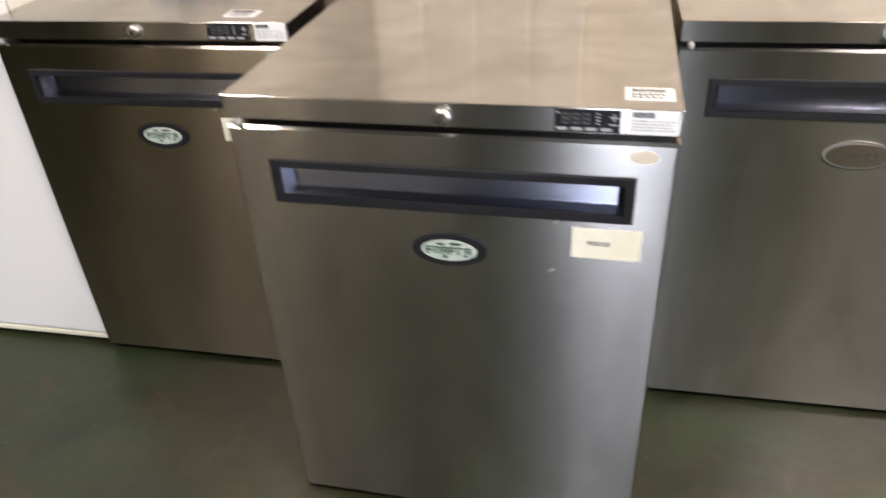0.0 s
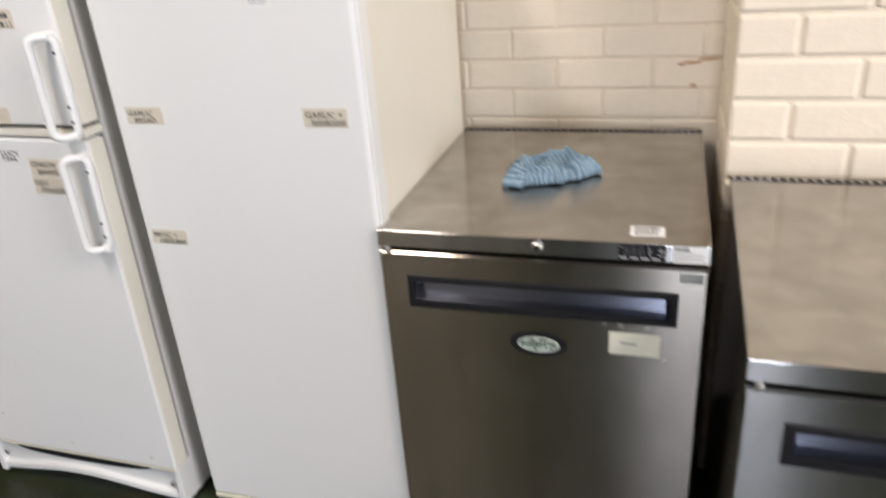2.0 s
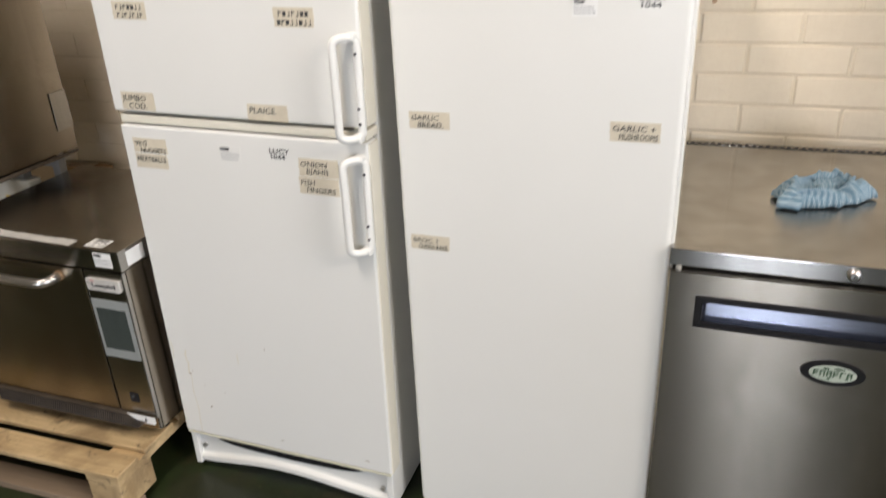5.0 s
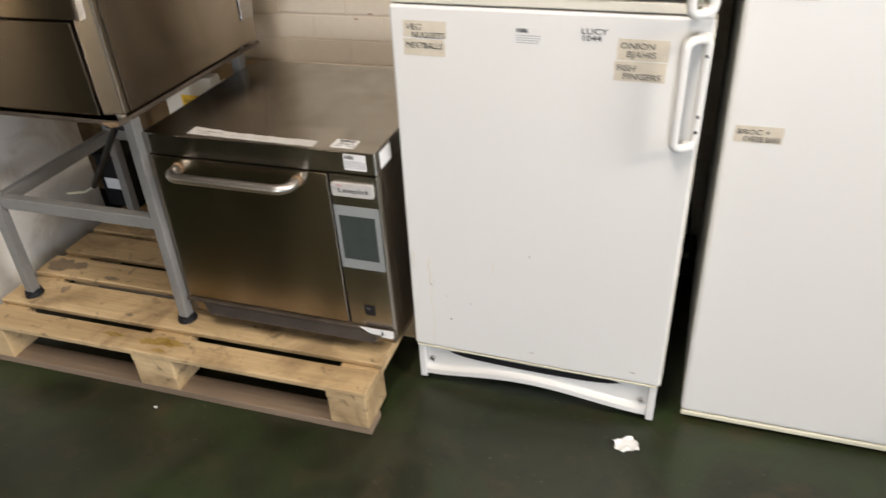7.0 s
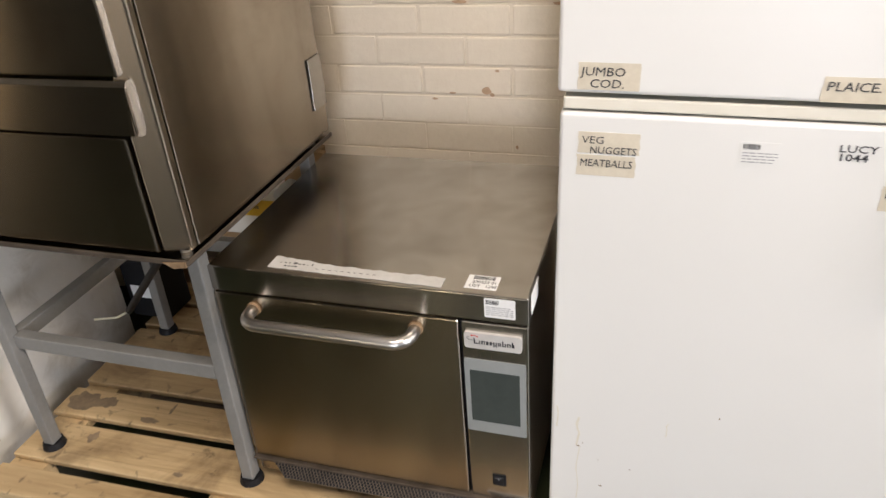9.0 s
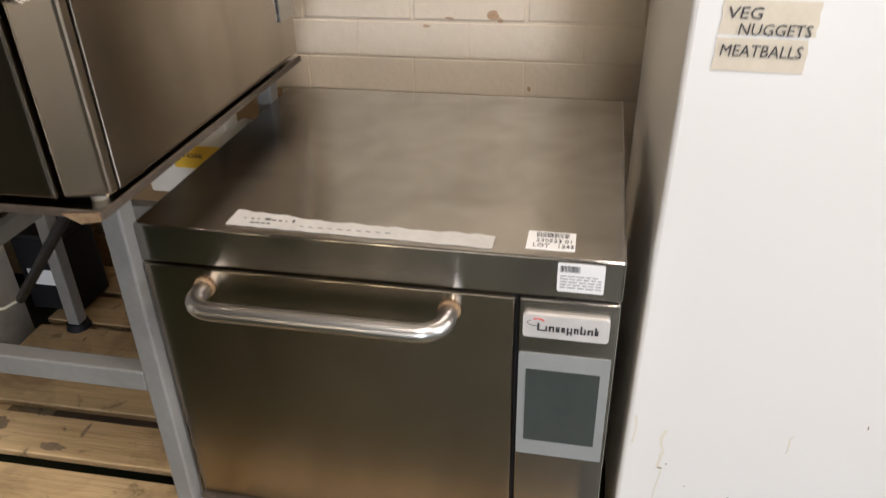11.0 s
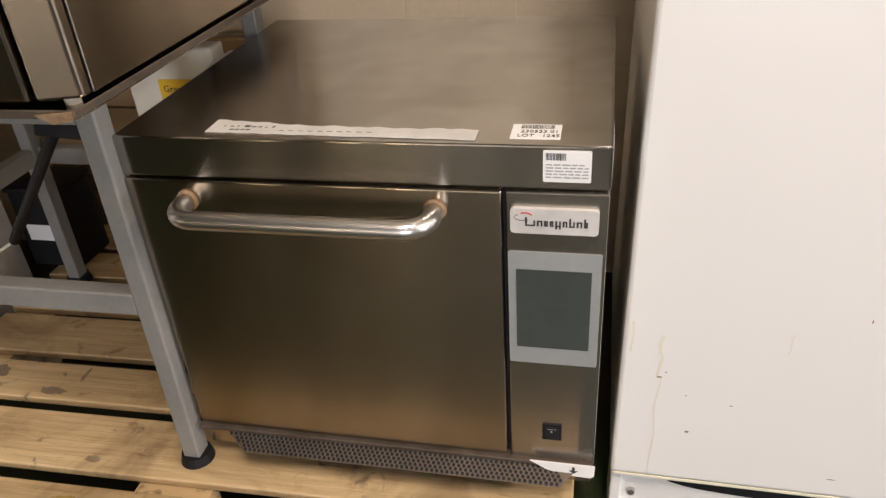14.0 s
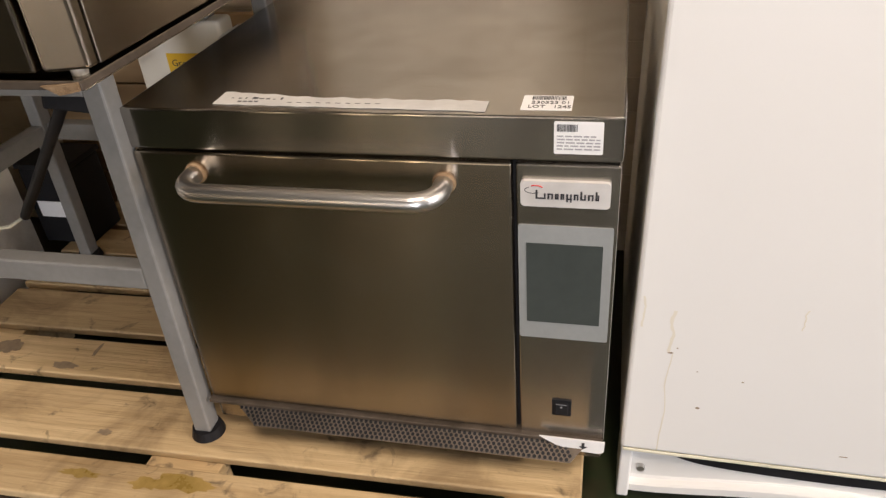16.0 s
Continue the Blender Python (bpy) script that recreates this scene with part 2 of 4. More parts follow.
def floor_material():
    """Green floor paint with scuffed patches, pale dust and a few hairline cracks."""
    m = material("green_floor_paint", (0.008, 0.011, 0.0045), (0.028, 0.031, 0.013), (0.34, 0.55), 0, (4.0, 4.0, 4.0), 30, 0.05, 0.5, coat=0.08, swirl=0.9, mixed=0.25, detail=5.0)
    grimy(m, (0.022, 0.037, 0.011), 3.2, 0.47, 0.62, 0.85)
    grimy(m, (0.040, 0.031, 0.014), 7.5, 0.53, 0.66, 0.7)
    grimy(m, (0.006, 0.006, 0.005), 17.0, 0.60, 0.72, 0.5)
    nt = m.node_tree
    b = nt.nodes["Principled BSDF"]
    src = b.inputs["Base Color"].links[0].from_socket
    co = nt.nodes.new("ShaderNodeTexCoord")
    warp = node(nt, "TexNoise", Scale=3.0, Detail=5.0)
    nt.links.new(co.outputs["Object"], warp.inputs["Vector"])
    vec = nt.nodes.new("ShaderNodeMix")
    vec.data_type = "VECTOR"
    vec.inputs["Factor"].default_value = 0.22
    nt.links.new(co.outputs["Object"], vec.inputs["A"])
    nt.links.new(warp.outputs["Color"], vec.inputs["B"])
    cell = node(nt, "TexVoronoi", Scale=1.6)
    cell.feature = "DISTANCE_TO_EDGE"
    nt.links.new(vec.outputs["Result"], cell.inputs["Vector"])
    crack = node(nt, "MapRange")
    crack.inputs["From Min"].default_value, crack.inputs["From Max"].default_value = 0.001, 0.006
    crack.inputs["To Min"].default_value, crack.inputs["To Max"].default_value = 0.38, 0.0
    nt.links.new(cell.outputs["Distance"], crack.inputs["Value"])
    gate = node(nt, "TexNoise", Scale=1.7, Detail=2.0)
    nt.links.new(co.outputs["Object"], gate.inputs["Vector"])
    on = node(nt, "MapRange")
    on.inputs["From Min"].default_value, on.inputs["From Max"].default_value = 0.48, 0.56
    nt.links.new(gate.outputs["Fac"], on.inputs["Value"])
    mul = node(nt, "Math")
    mul.operation = "MULTIPLY"
    nt.links.new(crack.outputs[0], mul.inputs[0])
    nt.links.new(on.outputs[0], mul.inputs[1])
    dark = nt.nodes.new("ShaderNodeMix")
    dark.data_type = "RGBA"
    dark.inputs["B"].default_value = (0.008, 0.010, 0.007, 1)
    nt.links.new(mul.outputs[0], dark.inputs["Factor"])
    nt.links.new(src, dark.inputs["A"])
    dust = node(nt, "TexNoise", Scale=55.0, Detail=3.0, Roughness=0.7)
    nt.links.new(co.outputs["Object"], dust.inputs["Vector"])
    speck = node(nt, "MapRange")
    speck.inputs["From Min"].default_value, speck.inputs["From Max"].default_value = 0.66, 0.74
    speck.inputs["To Max"].default_value = 0.35
    nt.links.new(dust.outputs["Fac"], speck.inputs["Value"])
    pale = nt.nodes.new("ShaderNodeMix")
    pale.data_type = "RGBA"
    pale.inputs["B"].default_value = (0.20, 0.19, 0.13, 1)
    nt.links.new(speck.outputs[0], pale.inputs["Factor"])
    nt.links.new(dark.outputs["Result"], pale.inputs["A"])
    nt.links.new(pale.outputs["Result"], b.inputs["Base Color"])
    return m


FLOOR = floor_material()
BRICK = varied(material("painted_brick", (0.70, 0.615, 0.49), (0.78, 0.70, 0.575), (0.5, 0.7), 0, (3, 3, 3), 45, 0.2, 0.6), 0.025)
MORTAR = material("painted_mortar", (0.68, 0.595, 0.47), (0.76, 0.68, 0.555), (0.6, 0.8), 0, (5, 5, 5), 70, 0.3, 0.6)
PLASTER = material("painted_plaster", (0.68, 0.65, 0.58), (0.76, 0.73, 0.67), (0.5, 0.7), 0, (2, 2, 2), 40, 0.12, 0.6)
grimy(PLASTER, (0.33, 0.27, 0.18), 6.0, 0.5, 0.75, 0.6)
# For added walls out of view, dark to keep steel reflections dark.
DIMWALL = material("dark_closing_wall", (0.07, 0.06, 0.045), (0.13, 0.11, 0.085), (0.7, 0.9), 0, (2, 2, 2), 30, 0.2)
DIGIT = material("unlit_digit", (0.07, 0.07, 0.07), (0.11, 0.11, 0.11), (0.4, 0.6), 0, (60, 60, 60), 300, 0)
CHIPPED = material("bare_brick", (0.42, 0.27, 0.16), (0.56, 0.40, 0.27), (0.7, 0.9), 0, (60, 60, 60), 200, 0.4)
BUCKET = material("white_polythene", (0.66, 0.65, 0.60), (0.74, 0.73, 0.69), (0.35, 0.5), 0, (8, 8, 8), 60, 0.02)
# For the added ceiling out of view, dark to limit bounced light.
CEILING = material("dark_closing_ceiling", (0.16, 0.155, 0.14), (0.22, 0.21, 0.19), (0.7, 0.9), 0, (2, 2, 2), 40, 0.1)
RUST = material("rusty_edge", (0.16, 0.09, 0.04), (0.34, 0.24, 0.14), (0.6, 0.8), 0.2, (60, 60, 60), 200, 0.3)


def cloth_material():
    m = material("blue_cloth", (0.07, 0.14, 0.20), (0.13, 0.22, 0.30), (0.8, 0.95), 0, (20, 20, 20), 300, 0.3)
    nt = m.node_tree
    b = nt.nodes["Principled BSDF"]
    src = b.inputs["Base Color"].links[0].from_socket
    uv = nt.nodes.new("ShaderNodeUVMap")
    mp = node(nt, "Mapping", Scale=(1, 1, 1))
    nt.links.new(uv.outputs[0], mp.inputs["Vector"])
    w = node(nt, "TexWave", Scale=8.0, Distortion=0.6)
    w.wave_type, w.bands_direction = "BANDS", "X"
    nt.links.new(mp.outputs[0], w.inputs["Vector"])
    ch = node(nt, "TexChecker", Scale=130.0)
    nt.links.new(mp.outputs[0], ch.inputs["Vector"])
    mul = node(nt, "Math")
    mul.operation = "MULTIPLY"
    nt.links.new(w.outputs["Fac"], mul.inputs[0])
    nt.links.new(ch.outputs["Fac"], mul.inputs[1])
    mix = nt.nodes.new("ShaderNodeMix")
    mix.data_type = "RGBA"
    mix.inputs["B"].default_value = (0.40, 0.48, 0.53, 1)
    nt.links.new(mul.outputs[0], mix.inputs["Factor"])
    nt.links.new(src, mix.inputs["A"])
    nt.links.new(mix.outputs["Result"], b.inputs["Base Color"])
    return m


CLOTH = cloth_material()


# ---- building helpers ----
def finish(name, bm, mat, parent=None, label="", smooth=False):
    me = bpy.data.meshes.new(name)
    bmesh.ops.recalc_face_normals(bm, faces=bm.faces)
    bm.to_mesh(me)
    bm.free()
    me.materials.append(mat)
    if smooth:
        me.shade_smooth()
    ob = new(name, me)
    ob.parent = parent
    if label:
        ob["label"] = label
    return ob


def part(name, bm, mat, parent, label="", smooth=False):
    return finish(name, bm, mat, parent, label, smooth)


def thing(name, m, label, category, group=""):
    ob = new(name)
    ob.empty_display_size = 0.1
    ob.matrix_world = m
    return tagged(ob, label, category, group)


def box(x0, x1, y0, y1, z0, z1, bevel=0.002, seg=2, into=None):
    bm = bmesh.new()
    bmesh.ops.create_cube(bm, size=1)
    for v in bm.verts:
        v.co = Vector(((x0 + x1) / 2 + v.co.x * (x1 - x0), (y0 + y1) / 2 + v.co.y * (y1 - y0), (z0 + z1) / 2 + v.co.z * (z1 - z0)))
    if bevel:
        bmesh.ops.bevel(bm, geom=list(bm.edges), offset=min(bevel, 0.45 * min(x1 - x0, y1 - y0, z1 - z0)), segments=seg, affect="EDGES", profile=0.5)
    return join(into, bm)


def join(into, bm):
    if into is None:
        return bm
    me = bpy.data.meshes.new("temporary")
    bm.to_mesh(me)
    bm.free()
    into.from_mesh(me)
    bpy.data.meshes.remove(me)
    return into


def turn(bm, m):
    bmesh.ops.transform(bm, matrix=m, verts=bm.verts)
    return bm


def ring_plate(x0, x1, z0, z1, a0, a1, c0, c1, y0, y1, lip=0.003):
    """A slab from y0 (front) to y1 with a rectangular opening a0..a1, c0..c1 through it; edges softened."""
    bm = bmesh.new()

    def loop(p0, p1, q0, q1, y):
        return [bm.verts.new(v) for v in ((p0, y, q0), (p1, y, q0), (p1, y, q1), (p0, y, q1))]

    of = loop(x0 + lip, x1 - lip, z0 + lip, z1 - lip, y0)
    os = loop(x0, x1, z0, z1, y0 + lip)
    ob = loop(x0, x1, z0, z1, y1)
    nf = loop(a0, a1, c0, c1, y0)
    nb = loop(a0, a1, c0, c1, y1)
    for a, b in ((of, nf), (os, of), (ob, os), (nf, nb), (nb, ob)):
        for n in range(4):
            bm.faces.new((a[n], a[(n + 1) % 4], b[(n + 1) % 4], b[n]))
    return bm


def tube(points, radius, sides=12, closed=False):
    """A round bar along points."""
    bm = bmesh.new()
    pts = [Vector(p) for p in points]
    rings = []
    up = Vector((0.13, 0.21, 0.97))
    for n, p in enumerate(pts):
        a = pts[n - 1] if n or closed else p
        b = pts[(n + 1) % len(pts)] if n + 1 < len(pts) or closed else p
        d = (b - a).normalized()
        u = d.cross(up).normalized()
        if n and rings:
            u = (last - d * last.dot(d)).normalized()
        last = u
        v = d.cross(u)
        rings.append([bm.verts.new(p + radius * (math.cos(k * math.tau / sides) * u + math.sin(k * math.tau / sides) * v)) for k in range(sides)])
    pairs = list(zip(rings, rings[1:])) + ([(rings[-1], rings[0])] if closed else [])
    for r, s in pairs:
        for k in range(sides):
            bm.faces.new((r[k], r[(k + 1) % sides], s[(k + 1) % sides], s[k]))
    if not closed:
        bm.faces.new(rings[0][::-1])
        bm.faces.new(rings[-1])
    return bm


def arc(cx, cz, r, a0, a1, n, y):
    return [(cx + r * math.cos(radians(a0 + (a1 - a0) * k / n)), y, cz + r * math.sin(radians(a0 + (a1 - a0) * k / n))) for k in range(n + 1)]


def rounded_loop(x0, x1, z0, z1, r, y):
    """Points round a rounded rectangle that faces the front."""
    pts = []
    for cx, cz, a in ((x1 - r, z1 - r, 0), (x0 + r, z1 - r, 90), (x0 + r, z0 + r, 180), (x1 - r, z0 + r, 270)):
        pts += arc(cx, cz, r, a, a + 90, 5, y)
    return pts


def prism(points, depth):
    """A flat outline in x, z at its own y, thickened backwards by depth."""
    bm = bmesh.new()
    f = [bm.verts.new(p) for p in points]
    b = [bm.verts.new((p[0], p[1] + depth, p[2])) for p in points]
    bm.faces.new(f)
    bm.faces.new(b[::-1])
    for n in range(len(f)):
        bm.faces.new((f[n], b[n], b[(n + 1) % len(f)], f[(n + 1) % len(f)]))
    return bm


def ellipse(cx, cz, rx, rz, y, depth, n=40):
    return prism([(cx + rx * math.cos(math.tau * k / n), y, cz + rz * math.sin(math.tau * k / n)) for k in range(n)], depth)


def cylinder(cx, cy, z0, z1, r0, r1, sides=24, into=None):
    bm = bmesh.new()
    bmesh.ops.create_cone(bm, cap_ends=True, segments=sides, radius1=r0, radius2=r1, depth=z1 - z0, matrix=Matrix.Translation((cx, cy, (z0 + z1) / 2)))
    return join(into, bm)


def writing(text, x, z, y, height, mat, parent, slant=0.0, tilt=0.0, flat=False, wide=1.0, fit=0.0, bold=0.0):
    """Raised letters on a front (facing -y) or, flat, on a top; x, z is the lower left corner (x, y when flat)."""
    cu = bpy.data.curves.new("writing", "FONT")
    cu.body, cu.size, cu.extrude, cu.resolution_u, cu.shear = text, height * 1.4, 0.0002, 2, slant
    cu.space_line, cu.offset = 0.85, bold * height
    tmp = new("writing", cu)
    me = bpy.data.meshes.new_from_object(tmp)
    bpy.data.objects.remove(tmp)
    bpy.data.curves.remove(cu)
    me.materials.clear()
    me.materials.append(mat)
    ob = new("writing", me)
    ob.parent = parent
    if fit:
        wide = min(wide, fit / max(v.co.x for v in me.vertices))
    m = Matrix.Diagonal((wide, 1, 1, 1))
    if flat:
        ob.matrix_local = Matrix.Translation((x, z, y)) @ pose(0, 0, 0, 0, 0, tilt) @ m
    else:
        ob.matrix_local = Matrix.Translation((x, y, z)) @ pose(0, 0, 0, 0, -tilt, 0) @ pose(0, 0, 0, 90, 0, 0) @ m
    return ob


def bars(parent, spots, y, mat=None, flat=False):
    """Unreadable print: small bars; spots of x0, x1, z0, z1."""
    bm = bmesh.new()
    for x0, x1, z0, z1 in spots:
        if flat:
            box(x0, x1, z0, z1, y - 0.0003, y, 0, into=bm)
        else:
            box(x0, x1, y, y + 0.0003, z0, z1, 0, into=bm)
    return tagged(part("print", bm, mat or GREYINK, parent), kind="stuff")


def barcode(parent, x0, x1, z0, z1, y, seed, flat=False):
    rnd = random.Random(seed)
    spots, x = [], x0
    while x < x1 - 0.001:
        w = rnd.choice((0.0005, 0.0008, 0.0012))
        spots.append((x, x + w, z0, z1))
        x += w + rnd.choice((0.0005, 0.0009))
    ob = bars(parent, spots, y, INK, flat)
    ob.name = "barcode"
    return ob


def sticker(parent, x0, x1, z0, z1, y, seed, name="sticker", lines=4, mat=None):
    """A printed paper sticker on a front."""
    st = part(name, prism(rounded_loop(x0, x1, z0, z1, 0.002, y), 0.0006), mat or PAPER, parent, "white printed paper sticker")
    w, h = x1 - x0, z1 - z0
    barcode(st, x0 + 0.06 * w, x0 + 0.5 * w, z1 - 0.3 * h, z1 - 0.08 * h, y - 0.0004, seed)
    rnd = random.Random(seed)
    sp = []
    for n in range(lines):
        z = z1 - 0.42 * h - n * 0.5 * h / lines
        x = x0 + 0.06 * w
        while x < x1 - 0.14 * w:
            e = min(x + w * rnd.uniform(0.07, 0.2), x1 - 0.06 * w)
            sp.append((x, e, z - 0.045 * h, z))
            x = e + 0.03 * w
    bars(st, sp, y - 0.0004)
    return st


def tape_label(parent, x0, x1, z0, z1, y, text="", tilt=0.0, seed=1, size=None, mat=None):
    """A torn strip of masking tape with marker writing; text lines, or unreadable strokes."""
    rnd = random.Random(seed)
    n = 6
    pts = [(x0 + rnd.uniform(-0.0012, 0.0012), y, z0 + (z1 - z0) * k / n) for k in range(n + 1)][::-1]
    pts += [(x1 + rnd.uniform(-0.0012, 0.0012), y, z0 + (z1 - z0) * k / n) for k in range(n + 1)]
    bm = prism(pts, 0.0006)
    c = Vector(((x0 + x1) / 2, y, (z0 + z1) / 2))
    turn(bm, Matrix.Translation(c) @ pose(0, 0, 0, 0, -tilt, 0) @ Matrix.Translation(-c))
    lab = part("tape_label", bm, mat or TAPE, parent, "beige masking tape label with black marker writing")
    h = z1 - z0
    if text:
        rows = text.split("|")
        s = size or h / (len(rows) + 0.7) * 0.85
        for n, row in enumerate(rows):
            writing(row.strip(), x0 + 0.004 + (0.012 if n % 2 else 0), z1 - 0.006 - s - n * s * 1.35, y - 0.0006, s, INK, lab, 0.1, tilt, wide=1.12, fit=x1 - x0 - 0.008 - (0.012 if n % 2 else 0))
    elif text is not None:
        sp = []
        for n in range(2):
            x = x0 + 0.006 + rnd.uniform(0, 0.006)
            z = z1 - 0.006 - n * 0.45 * h
            while x < x1 - 0.012:
                k = rnd.random()
                if k < 0.5:
                    sp.append((x, x + 0.0018, z - 0.3 * h, z))
                    sp.append((x, x + 0.007, z - 0.002 * rnd.choice((1, 4)) - 0.002, z - 0.001))
                else:
                    sp.append((x, x + 0.006, z - 0.3 * h, z - 0.3 * h + 0.0018))
                    sp.append((x + 0.004, x + 0.0058, z - 0.3 * h, z))
                x += 0.0095
        bars(lab, sp, y - 0.0004, INK)
    return lab


# ---- setting ----
WALL_Y, LEFT_X = 2.67, -2.93


def slab(name, dims, mat, label, category):
    return tagged(finish(name, box(*dims, 0), mat), label, category, kind="structure")


# Ceiling and far walls are unseen, dark so that the steel mirrors little light.
slab("floor", (-9.2, 11.2, -9.2, 3.0, -0.1, 0.0), FLOOR, "dark green painted concrete floor, worn and dirty", "floor")
slab("ceiling", (-9.2, 11.2, -9.2, 3.0, 4.0, 4.1), CEILING, "unseen ceiling, kept dark to limit bounced light", "ceiling")
# Stops at y 1.62 so the dishwasher front mirrors the dark room beyond.
slab("wall_west", (LEFT_X - 0.2, LEFT_X, 1.62, 2.33, 0.0, 4.0), PLASTER, "white painted side wall ending in a bare corner", "wall")
slab("wall_recess", (-3.7, -3.5, 2.33, 2.67, 0.0, 4.0), PLASTER, "painted wall of a shallow recess", "wall")
slab("wall_recess_front", (-3.7, LEFT_X - 0.2, 2.13, 2.33, 0.0, 4.0), PLASTER, "painted wall of a shallow recess", "wall")
slab("wall_northwest", (-9.2, LEFT_X - 0.2, 1.7, 1.9, 0.0, 4.0), DIMWALL, "unseen dark wall added to close the room", "wall")
chips = bmesh.new()
rnd = random.Random(14)
for n in range(16):
    y, z, r = 1.63 + 0.20 * rnd.random() ** 2, 0.03 + 0.40 * rnd.random() ** 1.5, 0.003 + 0.008 * rnd.random()
    ring = [chips.verts.new((LEFT_X + 0.0008 + 0.00005 * n, y + r * rnd.uniform(0.5, 1.2) * math.cos(k * math.tau / 9), z + 1.3 * r * rnd.uniform(0.5, 1.2) * math.sin(k * math.tau / 9))) for k in range(9)]
    chips.faces.new(ring)
tagged(part("chipped_plaster", chips, CHIPPED, bpy.data.objects["wall_west"], "brown chips in the paint near the corner"), kind="stuff")
west = tagged(new("wall_far_west"), "unseen dark closing wall with a gap at the amber lamp", "wall", kind="structure")
for y0, y1, z0 in ((-9.2, -4.0, 0), (-4.0, -2.4, 2.4), (-2.4, 1.7, 0)):
    part("panel", box(-9.2, -9.0, y0, y1, z0, 4.0, 0), DIMWALL, west)
east = tagged(new("wall_east"), "unseen dark closing wall with a gap at the side daylight", "wall", kind="structure")
for y0, y1, z0 in ((-9.2, -4.4, 0), (-4.4, -0.4, 3.2), (-0.4, 3.0, 0)):
    part("panel", box(11.0, 11.2, y0, y1, z0, 4.0, 0), DIMWALL, east)
south = tagged(new("wall_south"), "unseen dark closing wall with openings at the lamps", "wall", kind="structure")
x = -9.0
for x0, x1, head in ((-7.35, -7.05, 2.4), (-5.9, -5.5, 2.4), (-4.95, -1.95, 2.4), (0.2, 1.5, 2.4), (11.0, 11.0, 4.0)):
    part("panel", box(x, x0, -9.2, -9.0, 0, 4.0, 0), DIMWALL, south)
    if x1 > x0:
        part("lintel", box(x0, x1, -9.2, -9.0, head, 4.0, 0), DIMWALL, south)
    x = x1


# ---- undercounter fridges ----
def undercounter_fridge(m, label, digits=True, badge="colour", seed=1, tag=(0.536, 0.030), oval=True, card_at=(0.481, 0.587), steel=STEEL):
    w, d, top = 0.606, 0.69, 0.806
    f = thing("undercounter_fridge", m, label, "fridge", "undercounter fridges")
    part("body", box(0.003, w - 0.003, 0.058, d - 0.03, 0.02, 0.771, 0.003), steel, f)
    part("gasket", box(0.012, w - 0.012, 0.040, 0.060, 0.03, 0.766, 0.004), GASKET, f, "dark rubber door seal")
    part("plinth", box(0.02, w - 0.02, 0.05, d - 0.06, 0.0, 0.03, 0.002), GASKET, f)
    worktop = part("worktop", box(0, w, 0, d - 0.028, 0.772, top, 0.0018, 3), STEEL, f)
    strip = part("vent_strip", box(0, w, d - 0.026, d, 0.785, top + 0.001, 0.001), GASKET, f)
    teeth = bmesh.new()
    n = 36
    for k in range(n):
        x = 0.004 + (w - 0.008) * k / n
        box(x, x + 0.0070, d - 0.024, d - 0.002, top, top + 0.0025, 0, into=teeth)
    tagged(part("vent_teeth", teeth, STEEL, strip), kind="stuff")
    a0, a1, c0, c1 = 0.056, 0.557, 0.647, 0.712
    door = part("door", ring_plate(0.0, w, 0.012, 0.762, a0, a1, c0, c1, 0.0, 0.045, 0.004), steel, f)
    part("handle_frame", ring_plate(a0 - 0.002, a1 + 0.002, c0 - 0.002, c1 + 0.002, a0 + 0.011, a1 - 0.011, c0 + 0.010, c1 - 0.010, -0.004, 0.004, 0.002), BLACK, door, "black plastic handle surround")
    bm = bmesh.new()
    outer = [bm.verts.new(v) for v in ((a0 + 0.008, 0.003, c0 + 0.008), (a1 - 0.008, 0.003, c0 + 0.008), (a1 - 0.008, 0.003, c1 - 0.008), (a0 + 0.008, 0.003, c1 - 0.008))]
    inner = [bm.verts.new(v) for v in ((a0 + 0.020, 0.026, c0 + 0.012), (a1 - 0.020, 0.026, c0 + 0.012), (a1 - 0.020, 0.028, c1 - 0.012), (a0 + 0.020, 0.028, c1 - 0.012))]
    for k in range(4):
        bm.faces.new((outer[k], outer[(k + 1) % 4], inner[(k + 1) % 4], inner[k]))
    bm.faces.new(inner)
    part("handle_recess", bm, RECESS, door, "blue-grey recessed finger pull")
    # badge
    cx, cz = 0.309, 0.584
    if badge == "colour":
        b = part("badge", ellipse(cx, cz, 0.055, 0.027, -0.003, 0.004), BLACK, door, "oval maker's badge, black rim and green print")
        part("badge_face", ellipse(cx, cz, 0.0405, 0.0175, -0.0042, 0.002), BADGE, b)
        bm = bmesh.new()
        for k in range(6):
            x = cx - 0.0335 + k * 0.0114
            box(x, x + 0.0026, -0.0048, -0.004, cz - 0.0062, cz + 0.0062, 0, into=bm)
            box(x + 0.0027, x + 0.0092, -0.0048, -0.004, cz + 0.0038, cz + 0.0062, 0, into=bm)
            if k % 3 != 1:
                box(x + 0.0027, x + 0.0080, -0.0048, -0.004, cz - 0.0012, cz + 0.0012, 0, into=bm)
            if k in (1, 2, 5):
                box(x + 0.0066, x + 0.0092, -0.0048, -0.004, cz - 0.0062, cz + 0.0037, 0, into=bm)
        for dx, dz, rx, rz in ((-0.012, 0.0105, 0.006, 0.002), (0.010, 0.0115, 0.010, 0.0022), (-0.006, -0.0105, 0.003, 0.003), (0.024, -0.008, 0.004, 0.0015)):
            join(bm, ellipse(cx + dx, cz + dz, rx, rz, -0.0046, 0.0005, 9))
